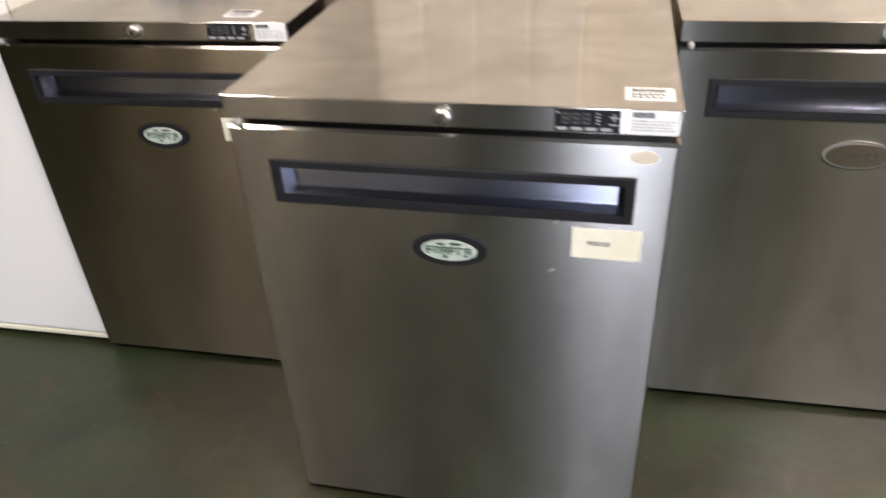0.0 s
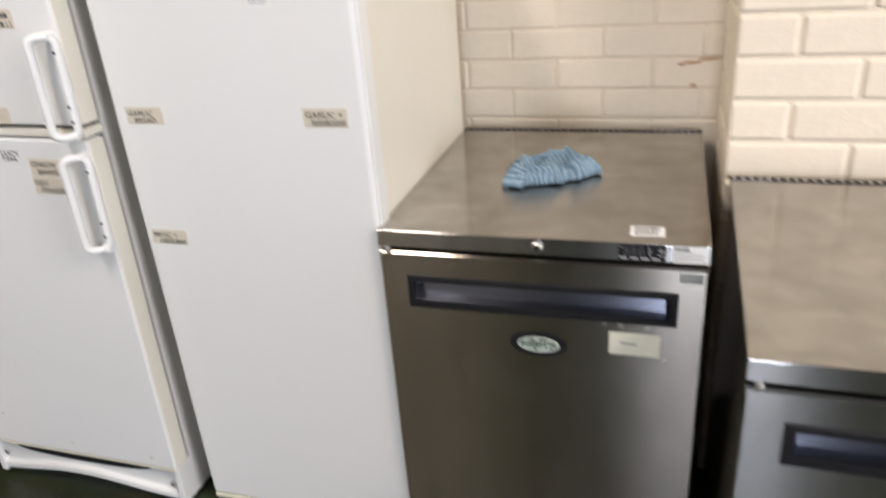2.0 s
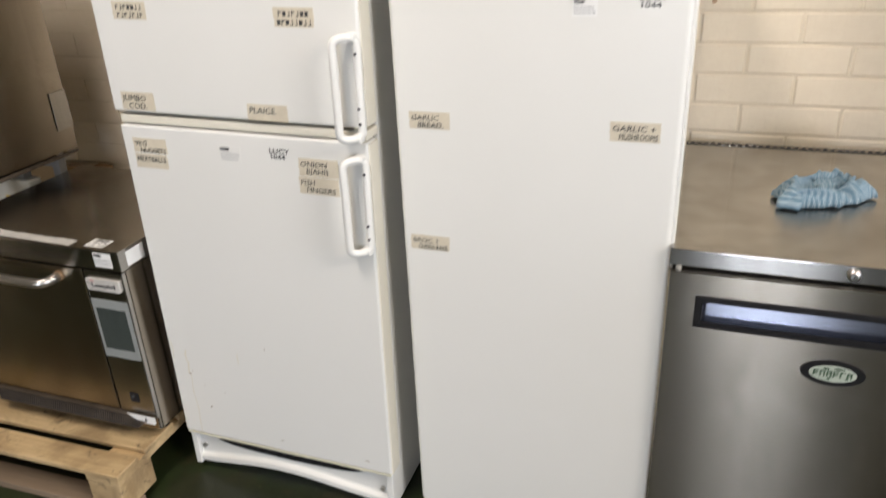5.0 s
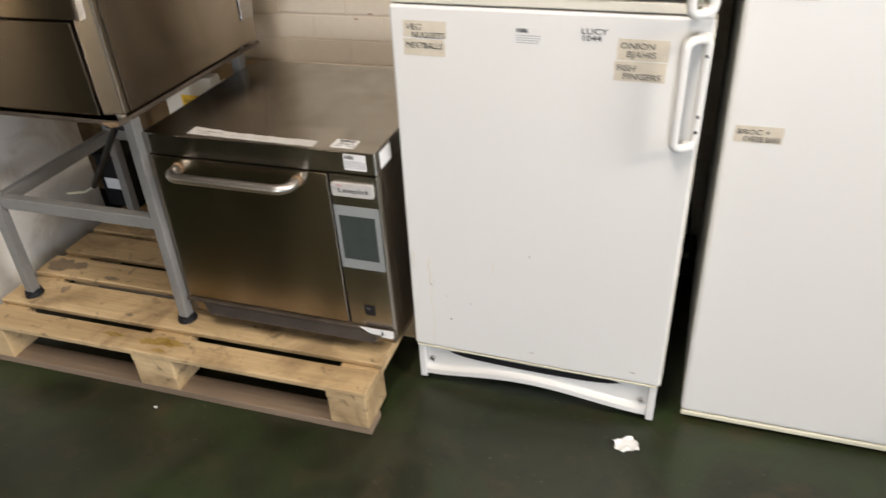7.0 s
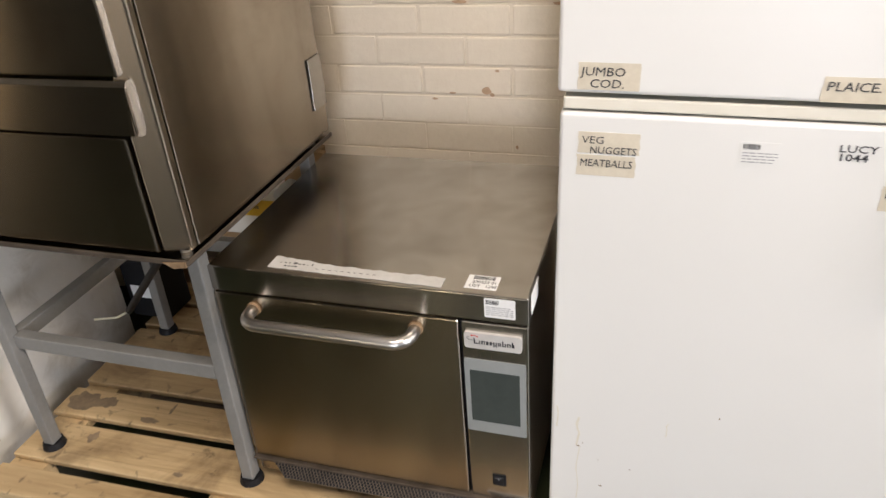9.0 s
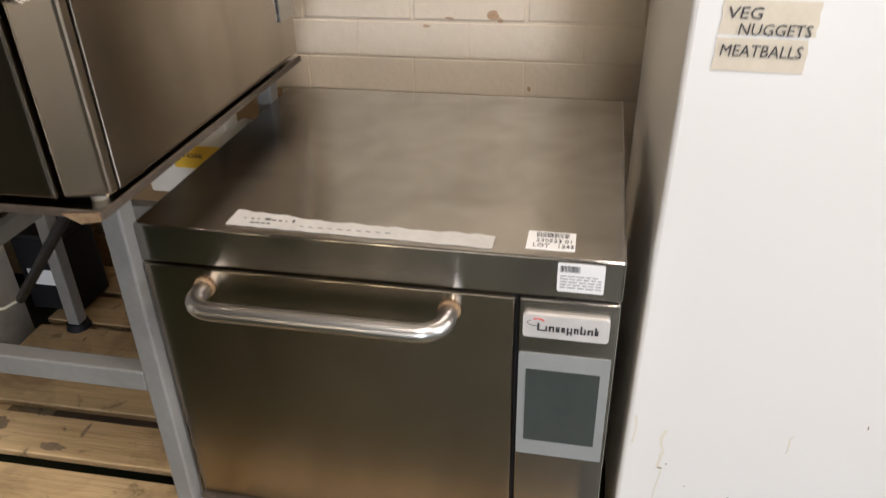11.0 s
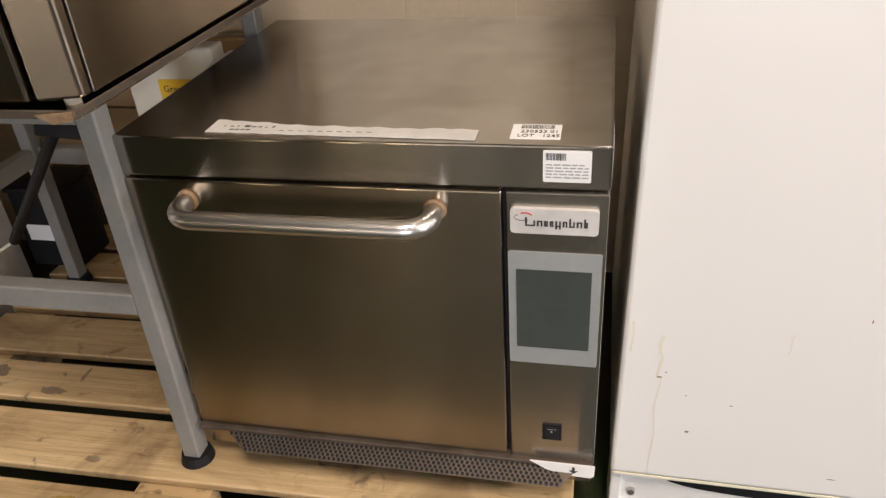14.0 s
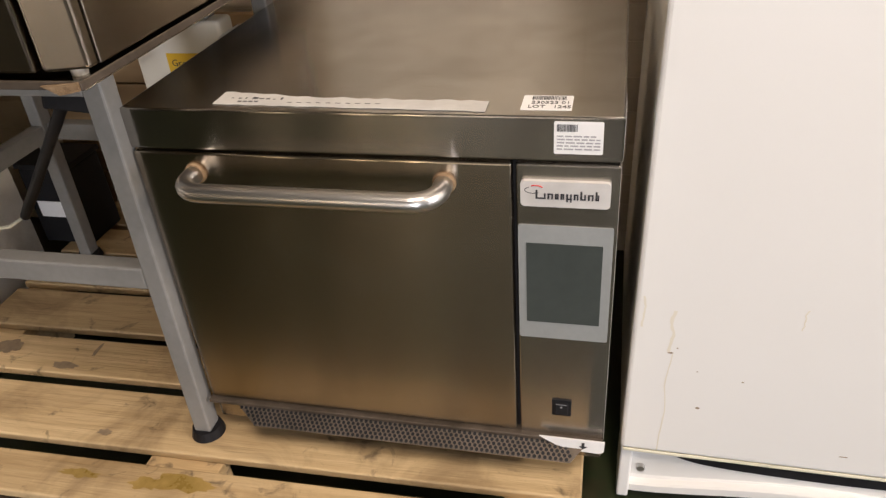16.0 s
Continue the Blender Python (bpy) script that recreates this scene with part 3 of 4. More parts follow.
        tagged(part("badge_print", bm, GREEN, b), kind="stuff")
    else:
        b = part("badge", ellipse(cx, cz, 0.055, 0.025, -0.003, 0.004), CHROME, door, "oval polished steel maker's badge")
        part("badge_face", ellipse(cx, cz, 0.051, 0.021, -0.0042, 0.002), STEEL_DARK, b)
        bm = bmesh.new()
        for k in range(6):
            x = cx - 0.036 + k * 0.0123
            box(x, x + 0.0022, -0.005, -0.004, cz - 0.007, cz + 0.007, 0, into=bm)
            box(x, x + 0.0085, -0.005, -0.004, cz + (0.005 if k % 2 else -0.007), cz + (0.007 if k % 2 else -0.005), 0, into=bm)
        tagged(part("badge_print", bm, INK, b), kind="stuff")
    # lock
    lock = part("lock", turn(cylinder(0, 0, 0, 0.010, 0.0115, 0.0105), pose(0.309, 0.002, 0.789, 90)), CHROME, worktop, "round chrome key lock", True)
    part("lock_core", turn(cylinder(0, 0, 0, 0.003, 0.0065, 0.0065), pose(0.309, -0.0078, 0.789, 90)), STEEL, lock)
    part("key_slot", box(0.3083, 0.3097, -0.0115, -0.0105, 0.785, 0.793, 0), BLACK, lock)
    if digits:
        dp = part("display_panel", box(0.452, 0.532, -0.003, 0.001, 0.775, 0.8045, 0.001), BLACK, worktop, "black digital thermostat panel")
        segs = bmesh.new()
        for k in range(3):
            x = 0.462 + k * 0.0125
            for q0, q1, r0, r1 in ((0, 0.008, 0, 0.0015), (0, 0.008, 0.0063, 0.0078), (0, 0.008, 0.0125, 0.014), (0, 0.0015, 0, 0.014), (0.0065, 0.008, 0, 0.014)):
                box(x + q0, x + q1, -0.0036, -0.003, 0.786 + r0, 0.786 + r1, 0, into=segs)
        tagged(part("digit_display", segs, DIGIT, dp, "unlit seven-segment digits"), kind="stuff")
        sp = [(0.455 + 0.018 * k, 0.468 + 0.018 * k, 0.7775, 0.7815) for k in range(4)] + [(0.5035, 0.507, 0.786 + 0.0042 * k, 0.788 + 0.0042 * k) for k in range(4)]
        sp += [(0.520, 0.529, 0.794, 0.7965), (0.5235, 0.5255, 0.790, 0.8005), (0.5195, 0.529, 0.785, 0.787), (0.455, 0.4575, 0.799, 0.802)]
        bars(dp, sp, -0.0034, GREYINK)
        sticker(worktop, 0.543, 0.601, 0.774, 0.8055, -0.0008, seed)
        tx, ty = tag
        st = part("sticker", box(tx, tx + 0.060, ty, ty + 0.042, top, top + 0.0006, 0), PAPER, worktop, "white lot sticker")
        barcode(st, tx + 0.007, tx + 0.052, ty + 0.026, ty + 0.037, top + 0.001, seed + 5, True)
        bars(st, [(tx + 0.008 + 0.007 * k, tx + 0.013 + 0.007 * k, ty + 0.015, ty + 0.021) for k in range(6)] + [(tx + 0.008 + 0.008 * k, tx + 0.014 + 0.008 * k, ty + 0.006, ty + 0.011) for k in range(5)], top + 0.001, INK, True)
        card = part("card_label", box(card_at[0], card_at[0] + 0.0915, -0.0015, -0.0002, card_at[1], card_at[1] + 0.0475, 0.0008), YELLOWED, door, "cream card label reading fridge")
        writing("FRIDGE", card_at[0] + 0.021, card_at[1] + 0.022, -0.0019, 0.0065, INK, card)
        rnd = random.Random(seed)
        tp = bmesh.new()
        for k in range(5):
            x, z = 0.43 + 0.13 * rnd.random(), 0.63 + 0.012 * rnd.random()
            if k > 3:
                z = 0.56 + 0.02 * rnd.random()
            q = box(-0.005, 0.005, -0.0004, 0.0, -0.0007, 0.0007, 0)
            join(tp, turn(q, pose(x, 0, z, 0, rnd.uniform(-60, 60), 0)))
        tagged(part("tape_residue", tp, GLUE, door, "torn remains of old sticky tape"), kind="stuff")
        if oval:
            part("old_label", ellipse(0.565, 0.743, 0.018, 0.009, -0.0006, 0.0008, 14), TAPE, door, "worn oval label remnant")
        else:
            part("old_label", prism(rounded_loop(0.557, 0.597, 0.735, 0.754, 0.003, -0.0006), 0.0008), BEZEL, door, "pale grey label remnant")
    if digits:
        part("door_edge_foam", box(w - 0.010, w - 0.0005, 0.0455, 0.0575, 0.02, 0.766, 0.002), FOAM, f, "yellowed foam along the door's edge")
    part("hinge_pin", turn(cylinder(0, 0, 0, 0.010, 0.0055, 0.005), pose(0.018, 0.006, 0.7668, 90)), PIN, f, "grey plastic hinge pin", True)
    return f


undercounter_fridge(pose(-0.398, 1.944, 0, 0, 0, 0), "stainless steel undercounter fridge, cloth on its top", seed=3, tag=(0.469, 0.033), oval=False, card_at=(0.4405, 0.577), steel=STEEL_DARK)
undercounter_fridge(pose(0.240, 1.612, 0, 0, 0, -1.2), "stainless steel undercounter fridge pulled forward of the others", seed=8)
undercounter_fridge(pose(0.868, 1.970, 0, 0, 0, 0), "smudged stainless steel undercounter fridge with a steel badge", digits=False, badge="plain", seed=12)


# ---- cloth ----
def crumpled_cloth():
    bm = bmesh.new()
    uv = bm.loops.layers.uv.new("UVMap")
    nu, nv = 72, 48
    grid = []
    for i in range(nu + 1):
        row = []
        for j in range(nv + 1):
            u, v = i / nu * 2 - 1, j / nv * 2 - 1
            p = Vector((u * 1.1, v * 1.1, 0.3))
            warp = Vector((noise.noise(p + Vector((3, 1, 2))), noise.noise(p + Vector((9, 4, 7))), 0))
            q = Vector((u * 1.5, v * 1.2, 0)) + 0.8 * warp
            ridge = 1 - 2.2 * abs(noise.noise(q * 1.15 + Vector((4.2, 0.7, 0.4))))
            crease = 1 - 2.4 * abs(noise.noise(q * 2.6 + Vector((0.2, 2.1, 5.4))))
            edge = max(abs(u), abs(v))
            fall = max(0.0, 1 - edge ** 4) ** 0.6
            x = 0.105 * u * (0.95 + 0.25 * warp.x) + 0.022 * warp.y + 0.010 * noise.noise(q * 3)
            y = (0.050 + 0.012 * u) * v * (1.0 + 0.4 * warp.y) + 0.030 * noise.noise(Vector((u * 1.8, 2.2, 0.5))) + 0.010 * noise.noise(q * 3 + Vector((5, 5, 5)))
            z = 0.003 + (0.012 + 0.030 * max(ridge, 0.0) + 0.011 * crease) * fall + 0.006 * max(0.0, noise.noise(q * 2 + Vector((8, 1, 3))))
            row.append(bm.verts.new((x, y, max(z, 0.0015))))
        grid.append(row)
    for i in range(nu):
        for j in range(nv):
            f = bm.faces.new((grid[i][j], grid[i + 1][j], grid[i + 1][j + 1], grid[i][j + 1]))
            for lp, (a, b) in zip(f.loops, ((i, j), (i + 1, j), (i + 1, j + 1), (i, j + 1))):
                lp[uv].uv = (a / nu, b / nv * 0.7)
    ob = finish("cloth", bm, CLOTH, smooth=True)
    sol = ob.modifiers.new("thickness", "SOLIDIFY")
    sol.thickness, sol.offset = 0.0015, 1
    ob.matrix_world = pose(-0.105, 2.275, 0.8065, 0, 0, 38)
    return tagged(ob, "crumpled blue and white striped cleaning cloth on the steel top", "cloth")


crumpled_cloth()


# ---- larder fridge ----
def larder_fridge():
    f = thing("larder_fridge", pose(-0.943, 1.958, 0), "white larder fridge with a yellowed control strip and taped labels", "fridge")
    w = 0.545
    part("carcass", box(0.002, w - 0.002, 0.060, 0.655, 0.012, 1.405, 0.004), IVORY, f, "ivory painted side panels")
    part("gasket", box(0.010, w - 0.010, 0.048, 0.062, 0.03, 1.40, 0.003), GASKET, f)
    part("top", box(-0.003, w + 0.003, 0.0, 0.66, 1.407, 1.436, 0.008, 3), CREAM, f, "yellowed plastic top")
    # Thin panel that makes the top darker than its cream rim.
    part("top_panel", box(0.012, w - 0.012, 0.030, 0.648, 1.4355, 1.4375, 0.0008), GREYTOP, f, "dark grey top panel")
    d = part("door", box(0.0, w, 0.0, 0.046, 0.030, 1.368, 0.010, 4), WHITE, f)
    part("bottom_trim", box(0.002, w - 0.002, 0.001, 0.047, 0.014, 0.0295, 0.004), CREAM, d)
    part("edge_trim", box(w - 0.001, w + 0.006, 0.006, 0.046, 0.03, 1.368, 0.002), WHITE, d)
    p = part("control_strip", box(0.004, w - 0.004, 0.002, 0.05, 1.3695, 1.404, 0.004), CREAM, f, "yellowed control strip")
    part("groove", box(0.01, w - 0.01, 0.0035, 0.05, 1.4035, 1.4075, 0), GASKET, p)
    for k, (a, b) in enumerate(((0.205, 0.212), (0.222, 0.232), (0.239, 0.249), (0.256, 0.266), (0.425, 0.442))):
        part("switch", box(a, b, -0.001, 0.01, 1.386 if k else 1.380, 1.400, 0.001), INK, p)
    for a, b in ((0.085, 0.13), (0.295, 0.33)):
        part("light_window", box(a, b, -0.0005, 0.01, 1.381, 1.397, 0.002), PAPER, p)
    y = -0.0008
    tape_label(d, 0.042, 0.130, 1.283, 1.316, y, "", -1, 21)
    tape_label(d, 0.200, 0.283, 1.308, 1.343, y, None, 3, 22)
    tape_label(d, 0.416, 0.500, 1.264, 1.300, y, "", -1, 23)
    tape_label(d, 0.030, 0.114, 1.005, 1.039, y, "GARLIC|BREAD.", 0, 24)
    tape_label(d, 0.420, 0.509, 1.002, 1.038, y, "GARLIC +|MUSHROOMS", 0, 25)
    tape_label(d, 0.018, 0.103, 0.741, 0.774, y, "BROC +|CHEESE BAKE", 0, 26, 0.0105)
    sticker(d, 0.345, 0.388, 1.219, 1.250, y, 27)
    sticker(d, 0.398, 0.446, 1.326, 1.356, y, 28)
    part("green_sticker", box(0.489, 0.514, y, 0.002, 1.340, 1.358, 0), TEAL, d, "small green sticker")
    writing("LUCY\n1044", 0.457, 1.246, y, 0.010, INK, d, wide=1.3)
    part("side_sticker", box(w - 0.0025, w - 0.0012, 0.075, 0.087, 1.335, 1.40, 0), GREEN, f)
    part("foot", cylinder(0.04, 0.10, 0.0, 0.014, 0.016, 0.016), GASKET, f)
    part("foot", cylinder(w - 0.04, 0.10, 0.0, 0.014, 0.016, 0.016), GASKET, f)
    part("foot", cylinder(0.04, 0.60, 0.0, 0.014, 0.016, 0.016), GASKET, f)
    part("foot", cylinder(w - 0.04, 0.60, 0.0, 0.014, 0.016, 0.016), GASKET, f)


larder_fridge()


# ---- fridge freezer ----
def loop_handle(parent, x0, x1, z0, z1):
    """A loop that stands off the door at its free side and meets the door's edge at the other."""
    pts = [(x, -0.034 + 0.029 * (x - x0) / (x1 - x0), z) for x, y, z in rounded_loop(x0, x1, z0, z1, 0.014, 0)]
    h = part("handle", tube(pts, 0.0085, 10, True), WHITE, parent, "white plastic loop handle", True)
    for z in (z0, z1):
        part("handle_mount", box(x1 - 0.020, x1 + 0.002, -0.018, 0.002, z - 0.008, z + 0.008, 0.004), WHITE, h)
    for z in (z0 + 0.03, z0 + 0.06, z1 - 0.03):
        part("screw", turn(cylinder(0, 0, 0, 0.003, 0.003, 0.003, 10), pose(x1, -0.0125, z, 90)), INK, h)
    return h


def fridge_freezer():
    f = thing("fridge_freezer", pose(-1.604, 1.912, 0.0045, 0, 0.8, 0), "tall white fridge freezer with two doors and a bent kick plate", "fridge")
    w, tall = 0.604, 1.86
    part("carcass", box(0.006, w - 0.004, 0.062, 0.72, 0.012, tall, 0.004), WHITE, f)
    part("gasket", box(0.012, w - 0.012, 0.048, 0.064, 0.14, tall - 0.02, 0.003), GREYPAINT, f)
    part("hinge_strip", box(0.004, w - 0.002, 0.004, 0.058, 0.9895, 1.0085, 0.003), IVORY, f, "yellowed strip between the doors")
    low = part("lower_door", box(0.0, w, 0.0, 0.046, 0.135, 0.986, 0.006, 3), WHITE, f)
    up = part("upper_door", box(-0.004, w, -0.002, 0.046, 1.016, tall, 0.006, 3), WHITE, f)
    for dr, z0, z1 in ((low, 0.138, 0.983), (up, 1.019, tall - 0.003)):
        part("door_edge_trim", box(w - 0.001, w + 0.0025, 0.003, 0.045, z0, z1, 0.001), IVORY, dr, "yellowed door edge")
    part("door_bottom_trim", box(0.004, w - 0.004, 0.001, 0.045, 0.129, 0.1345, 0.001), CREAM, low)
    part("hinge_pin", cylinder(w - 0.03, 0.02, 0.985, 1.0165, 0.006, 0.006, 12), CREAM, f)
    loop_handle(low, 0.562, 0.598, 0.752, 0.955)
    loop_handle(up, 0.562, 0.598, 0.998, 1.192)
    # kick plate, bowed forward and up in the middle
    bm = bmesh.new()
    n = 36
    rows = []
    for k in range(n + 1):
        u = k / n
        bow = math.sin(math.pi * u)
        lift = 0.042 * bow ** 1.5 * (1 - 0.25 * u)
        x = 0.014 + (w - 0.030) * u
        y = 0.014 - 0.012 * bow
        prof = ((y + 0.03, 0.127), (y + 0.010, 0.124), (y + 0.009, 0.120), (y + 0.012, 0.052 + 0.9 * lift), (y + 0.010, 0.046 + lift), (y + 0.003, 0.043 + lift), (y, 0.040 + lift), (y, 0.026 + lift), (y + 0.010, 0.022 + lift))
        rows.append([bm.verts.new((x, a, min(b, 0.127))) for a, b in prof])
    for r, s in zip(rows, rows[1:]):
        for j in range(len(r) - 1):
            bm.faces.new((r[j], s[j], s[j + 1], r[j + 1]))
    kp = part("kick_plate", bm, WHITE, f, "bent white kick plate hanging loose")
    sol = kp.modifiers.new("thickness", "SOLIDIFY")
    sol.thickness = 0.002
    bm = bmesh.new()
    slot = []
    for k in range(31):
        u = k / 30
        x = 0.085 + 0.43 * u
        thick = 0.009 * min(1.0, (1 - (2 * u - 1) ** 8) + 0.02)
        y = 0.0205 - 0.012 * math.sin(math.pi * (x - 0.014) / (w - 0.03))
        slot.append([bm.verts.new((x, y, 0.1115 + thick)), bm.verts.new((x, y, 0.1115 - thick))])
    for r, s in zip(slot, slot[1:]):
        bm.faces.new((r[0], s[0], s[1], r[1]))
    part("dark_slot", bm, BLACK, kp)
    for x in (0.002, w - 0.022):
        part("end_bracket", box(x, x + 0.018, 0.010, 0.09, 0.014, 0.128, 0.003), WHITE, f, "white end bracket with chipped paint")
    for x in (0.035, w - 0.038):
        part("screw", turn(cylinder(0, 0, 0, 0.006, 0.007, 0.006, 12), pose(x, 0.022, 0.075 if x < 0.3 else 0.066, 90)), CHROME, kp)
    for x in (0.05, w - 0.05):
        for y in (0.09, 0.66):
            part("foot", cylinder(x, y, 0.0, 0.02, 0.018, 0.016, 16), BUCKET, f)
    y = -0.0008
    tape_label(low, 0.0290, 0.1171, 0.925, 0.958, y, "VEG|NUGGETS", 0, 31, 0.0115)
    tape_label(low, 0.0276, 0.1126, 0.889, 0.922, y, "MEATBALLS", 0, 32, 0.012)
    tape_label(low, 0.4433, 0.5343, 0.905, 0.944, y, "ONION|BJAHIS", 0, 33, 0.0115)
    tape_label(low, 0.4399, 0.5329, 0.866, 0.903, y, "FISH|FINGERS", 0, 34, 0.0115)
    sticker(low, 0.2531, 0.3051, 0.920, 0.956, y, 35, mat=WHITE)
    writing("LUCY\n1044", 0.376, 0.949, y, 0.0105, INK, low, wide=1.3, bold=0.012)
    y = -0.0028
    tape_label(up, 0.0247, 0.1097, 1.022, 1.061, y, "JUMBO|COD.", 0, 41, 0.0125)
    tape_label(up, 0.3397, 0.4337, 1.018, 1.052, y, "PLAICE.", 0, 42, 0.0125)
    tape_label(up, 0.0500, 0.1320, 1.213, 1.248, y, "", 0, 43)
    tape_label(up, 0.4281, 0.5131, 1.206, 1.242, y, "", 0, 44)
    tape_label(up, 0.4468, 0.5268, 1.444, 1.480, y, "", 0, 45)
    tape_label(up, 0.0621, 0.1331, 1.420, 1.470, y, "", 6, 46)
    tape_label(up, 0.0711, 0.1441, 1.637, 1.675, y, "", 0, 47)
    tape_label(up, 0.4594, 0.5394, 1.614, 1.652, y, "", 0, 48)
    sticker(up, 0.5172, 0.5552, 1.557, 1.589, y, 49)
    mg = part("round_sticker", ellipse(0.286, 1.706, 0.041, 0.041, y, 0.001, 40), BLUE, up, "round blue sticker reading freezer")
    writing("FREEZER", 0.254, 1.701, y - 0.0004, 0.0105, PAPER, mg, wide=1.15)
    bars(mg, [(0.267, 0.306, 1.726, 1.729), (0.270, 0.302, 1.720, 1.722), (0.270, 0.302, 1.688, 1.690), (0.276, 0.296, 1.681, 1.683)], y - 0.0004, PAPER)
    for x, z, a, b in ((0.052, 0.329, 0.004, 0.0013), (0.060, 0.338, 0.0012, 0.0012), (0.0986, 0.233, 0.0030, 0.0020), (0.150, 0.289, 0.0022, 0.0008), (0.2896, 0.4465, 0.0008, 0.003), (0.09, 0.30, 0.001, 0.001), (0.30, 0.17, 0.006, 0.0008), (0.54, 0.165, 0.007, 0.001)):
        part("paint_chip", ellipse(x, z, a, b, -0.0003, 0.0004, 9), SOOT, low)
    rnd = random.Random(77)
    for x, z0, z1, wide in ((0.053, 0.140, 0.330, 0.0014), (0.050, 0.330, 0.400, 0.0030), (0.012, 0.37, 0.42, 0.002), (0.206, 0.385, 0.417, 0.0014)):
        n = 12
        side = [(x + wide * (0.6 + 0.4 * rnd.random()) + 0.004 * noise.noise(Vector((x * 30, k * 0.3, 1))), z0 + (z1 - z0) * k / n) for k in range(n + 1)]
        other = [(a - 2 * wide * (0.5 + 0.3 * rnd.random()), b) for a, b in side]
        part("drip_stain", prism([(a, -0.0003, b) for a, b in side + other[::-1]], 0.0004), DRIP, low, "dried yellowish drip")
    part("paper_note", box(w - 0.0042, w - 0.0034, 0.24, 0.45, 1.605, 1.75, 0), TAPE, f, "blank beige paper stuck to the side")


fridge_freezer()


# ---- pallet ----
def pallet():
    x0, x1, y0 = -2.857, -1.652, 1.700
    hub = Matrix.Translation((x1, y0, 0))
    p = thing("pallet", hub @ pose(0, 0, 0, 0, 0, 0.9) @ hub.inverted(), "pine shipping pallet with oil stains and dark scuffs", "pallet")
    rnd = random.Random(5)
    edges = ((1.700, 1.777), (1.805, 1.924), (1.950, 2.044), (2.071, 2.185), (2.205, 2.310), (2.330, 2.430), (2.450, 2.560))
    for n, (a, b) in enumerate(edges):
        part("deck_board", box(x0 + rnd.uniform(-0.004, 0.006), x1 + rnd.uniform(-0.006, 0.003), a, b, 0.128 + rnd.uniform(0, 0.0006), 0.144, 0.003), WOOD, p)
    for a, b in ((x0 + 0.003, x0 + 0.10), (-2.325, -2.200), (x1 - 0.108, x1 - 0.004)):
        part("cross_board", box(a, b, y0 + 0.003, 2.556, 0.106, 0.1275, 0.002), WOOD, p)
        for y in (y0 + 0.004, 2.06, 2.43):
            part("block", box(a + 0.001, b - 0.001, y, y + 0.12, 0.0225, 0.1055, 0.003), WOOD, p)
    for y, wide in ((y0 + 0.006, 0.066), (2.085, 0.09), (2.45, 0.09)):
        part("bottom_board", box(x0 + 0.01, x1 - 0.002, y, y + wide, 0.0, 0.022, 0.002), OLDWOOD, p)
    marks = ((-2.235, 1.750, 0.050, 0.015, STAIN), (-2.292, 1.742, 0.026, 0.010, STAIN), (-2.408, 1.745, 0.032, 0.007, STAIN), (-2.240, 1.715, 0.022, 0.006, STAIN), (-2.795, 1.998, 0.050, 0.034, SOOT), (-2.735, 2.006, 0.026, 0.020, SOOT),
             (-2.590, 1.968, 0.026, 0.008, SOOT), (-2.690, 1.890, 0.012, 0.016, SOOT), (-2.550, 2.015, 0.004, 0.018, SOOT), (-2.415, 1.826, 0.012, 0.006, SOOT))
    for q, (x, y, rx, ry, mt) in enumerate(marks):
        n = 30
        pts = []
        for k in range(n):
            r = 1 + 0.6 * noise.noise(Vector((math.cos(k * math.tau / n) * 2.2 + x * 9, math.sin(k * math.tau / n) * 2.2, y * 7)))
            pts.append((x + rx * r * math.cos(k * math.tau / n), y + ry * r * math.sin(k * math.tau / n), 0.1446 + 0.0003 * q))
        bm = bmesh.new()
        bm.faces.new([bm.verts.new(v) for v in pts])
        part("stain", bm, mt, p)


pallet()


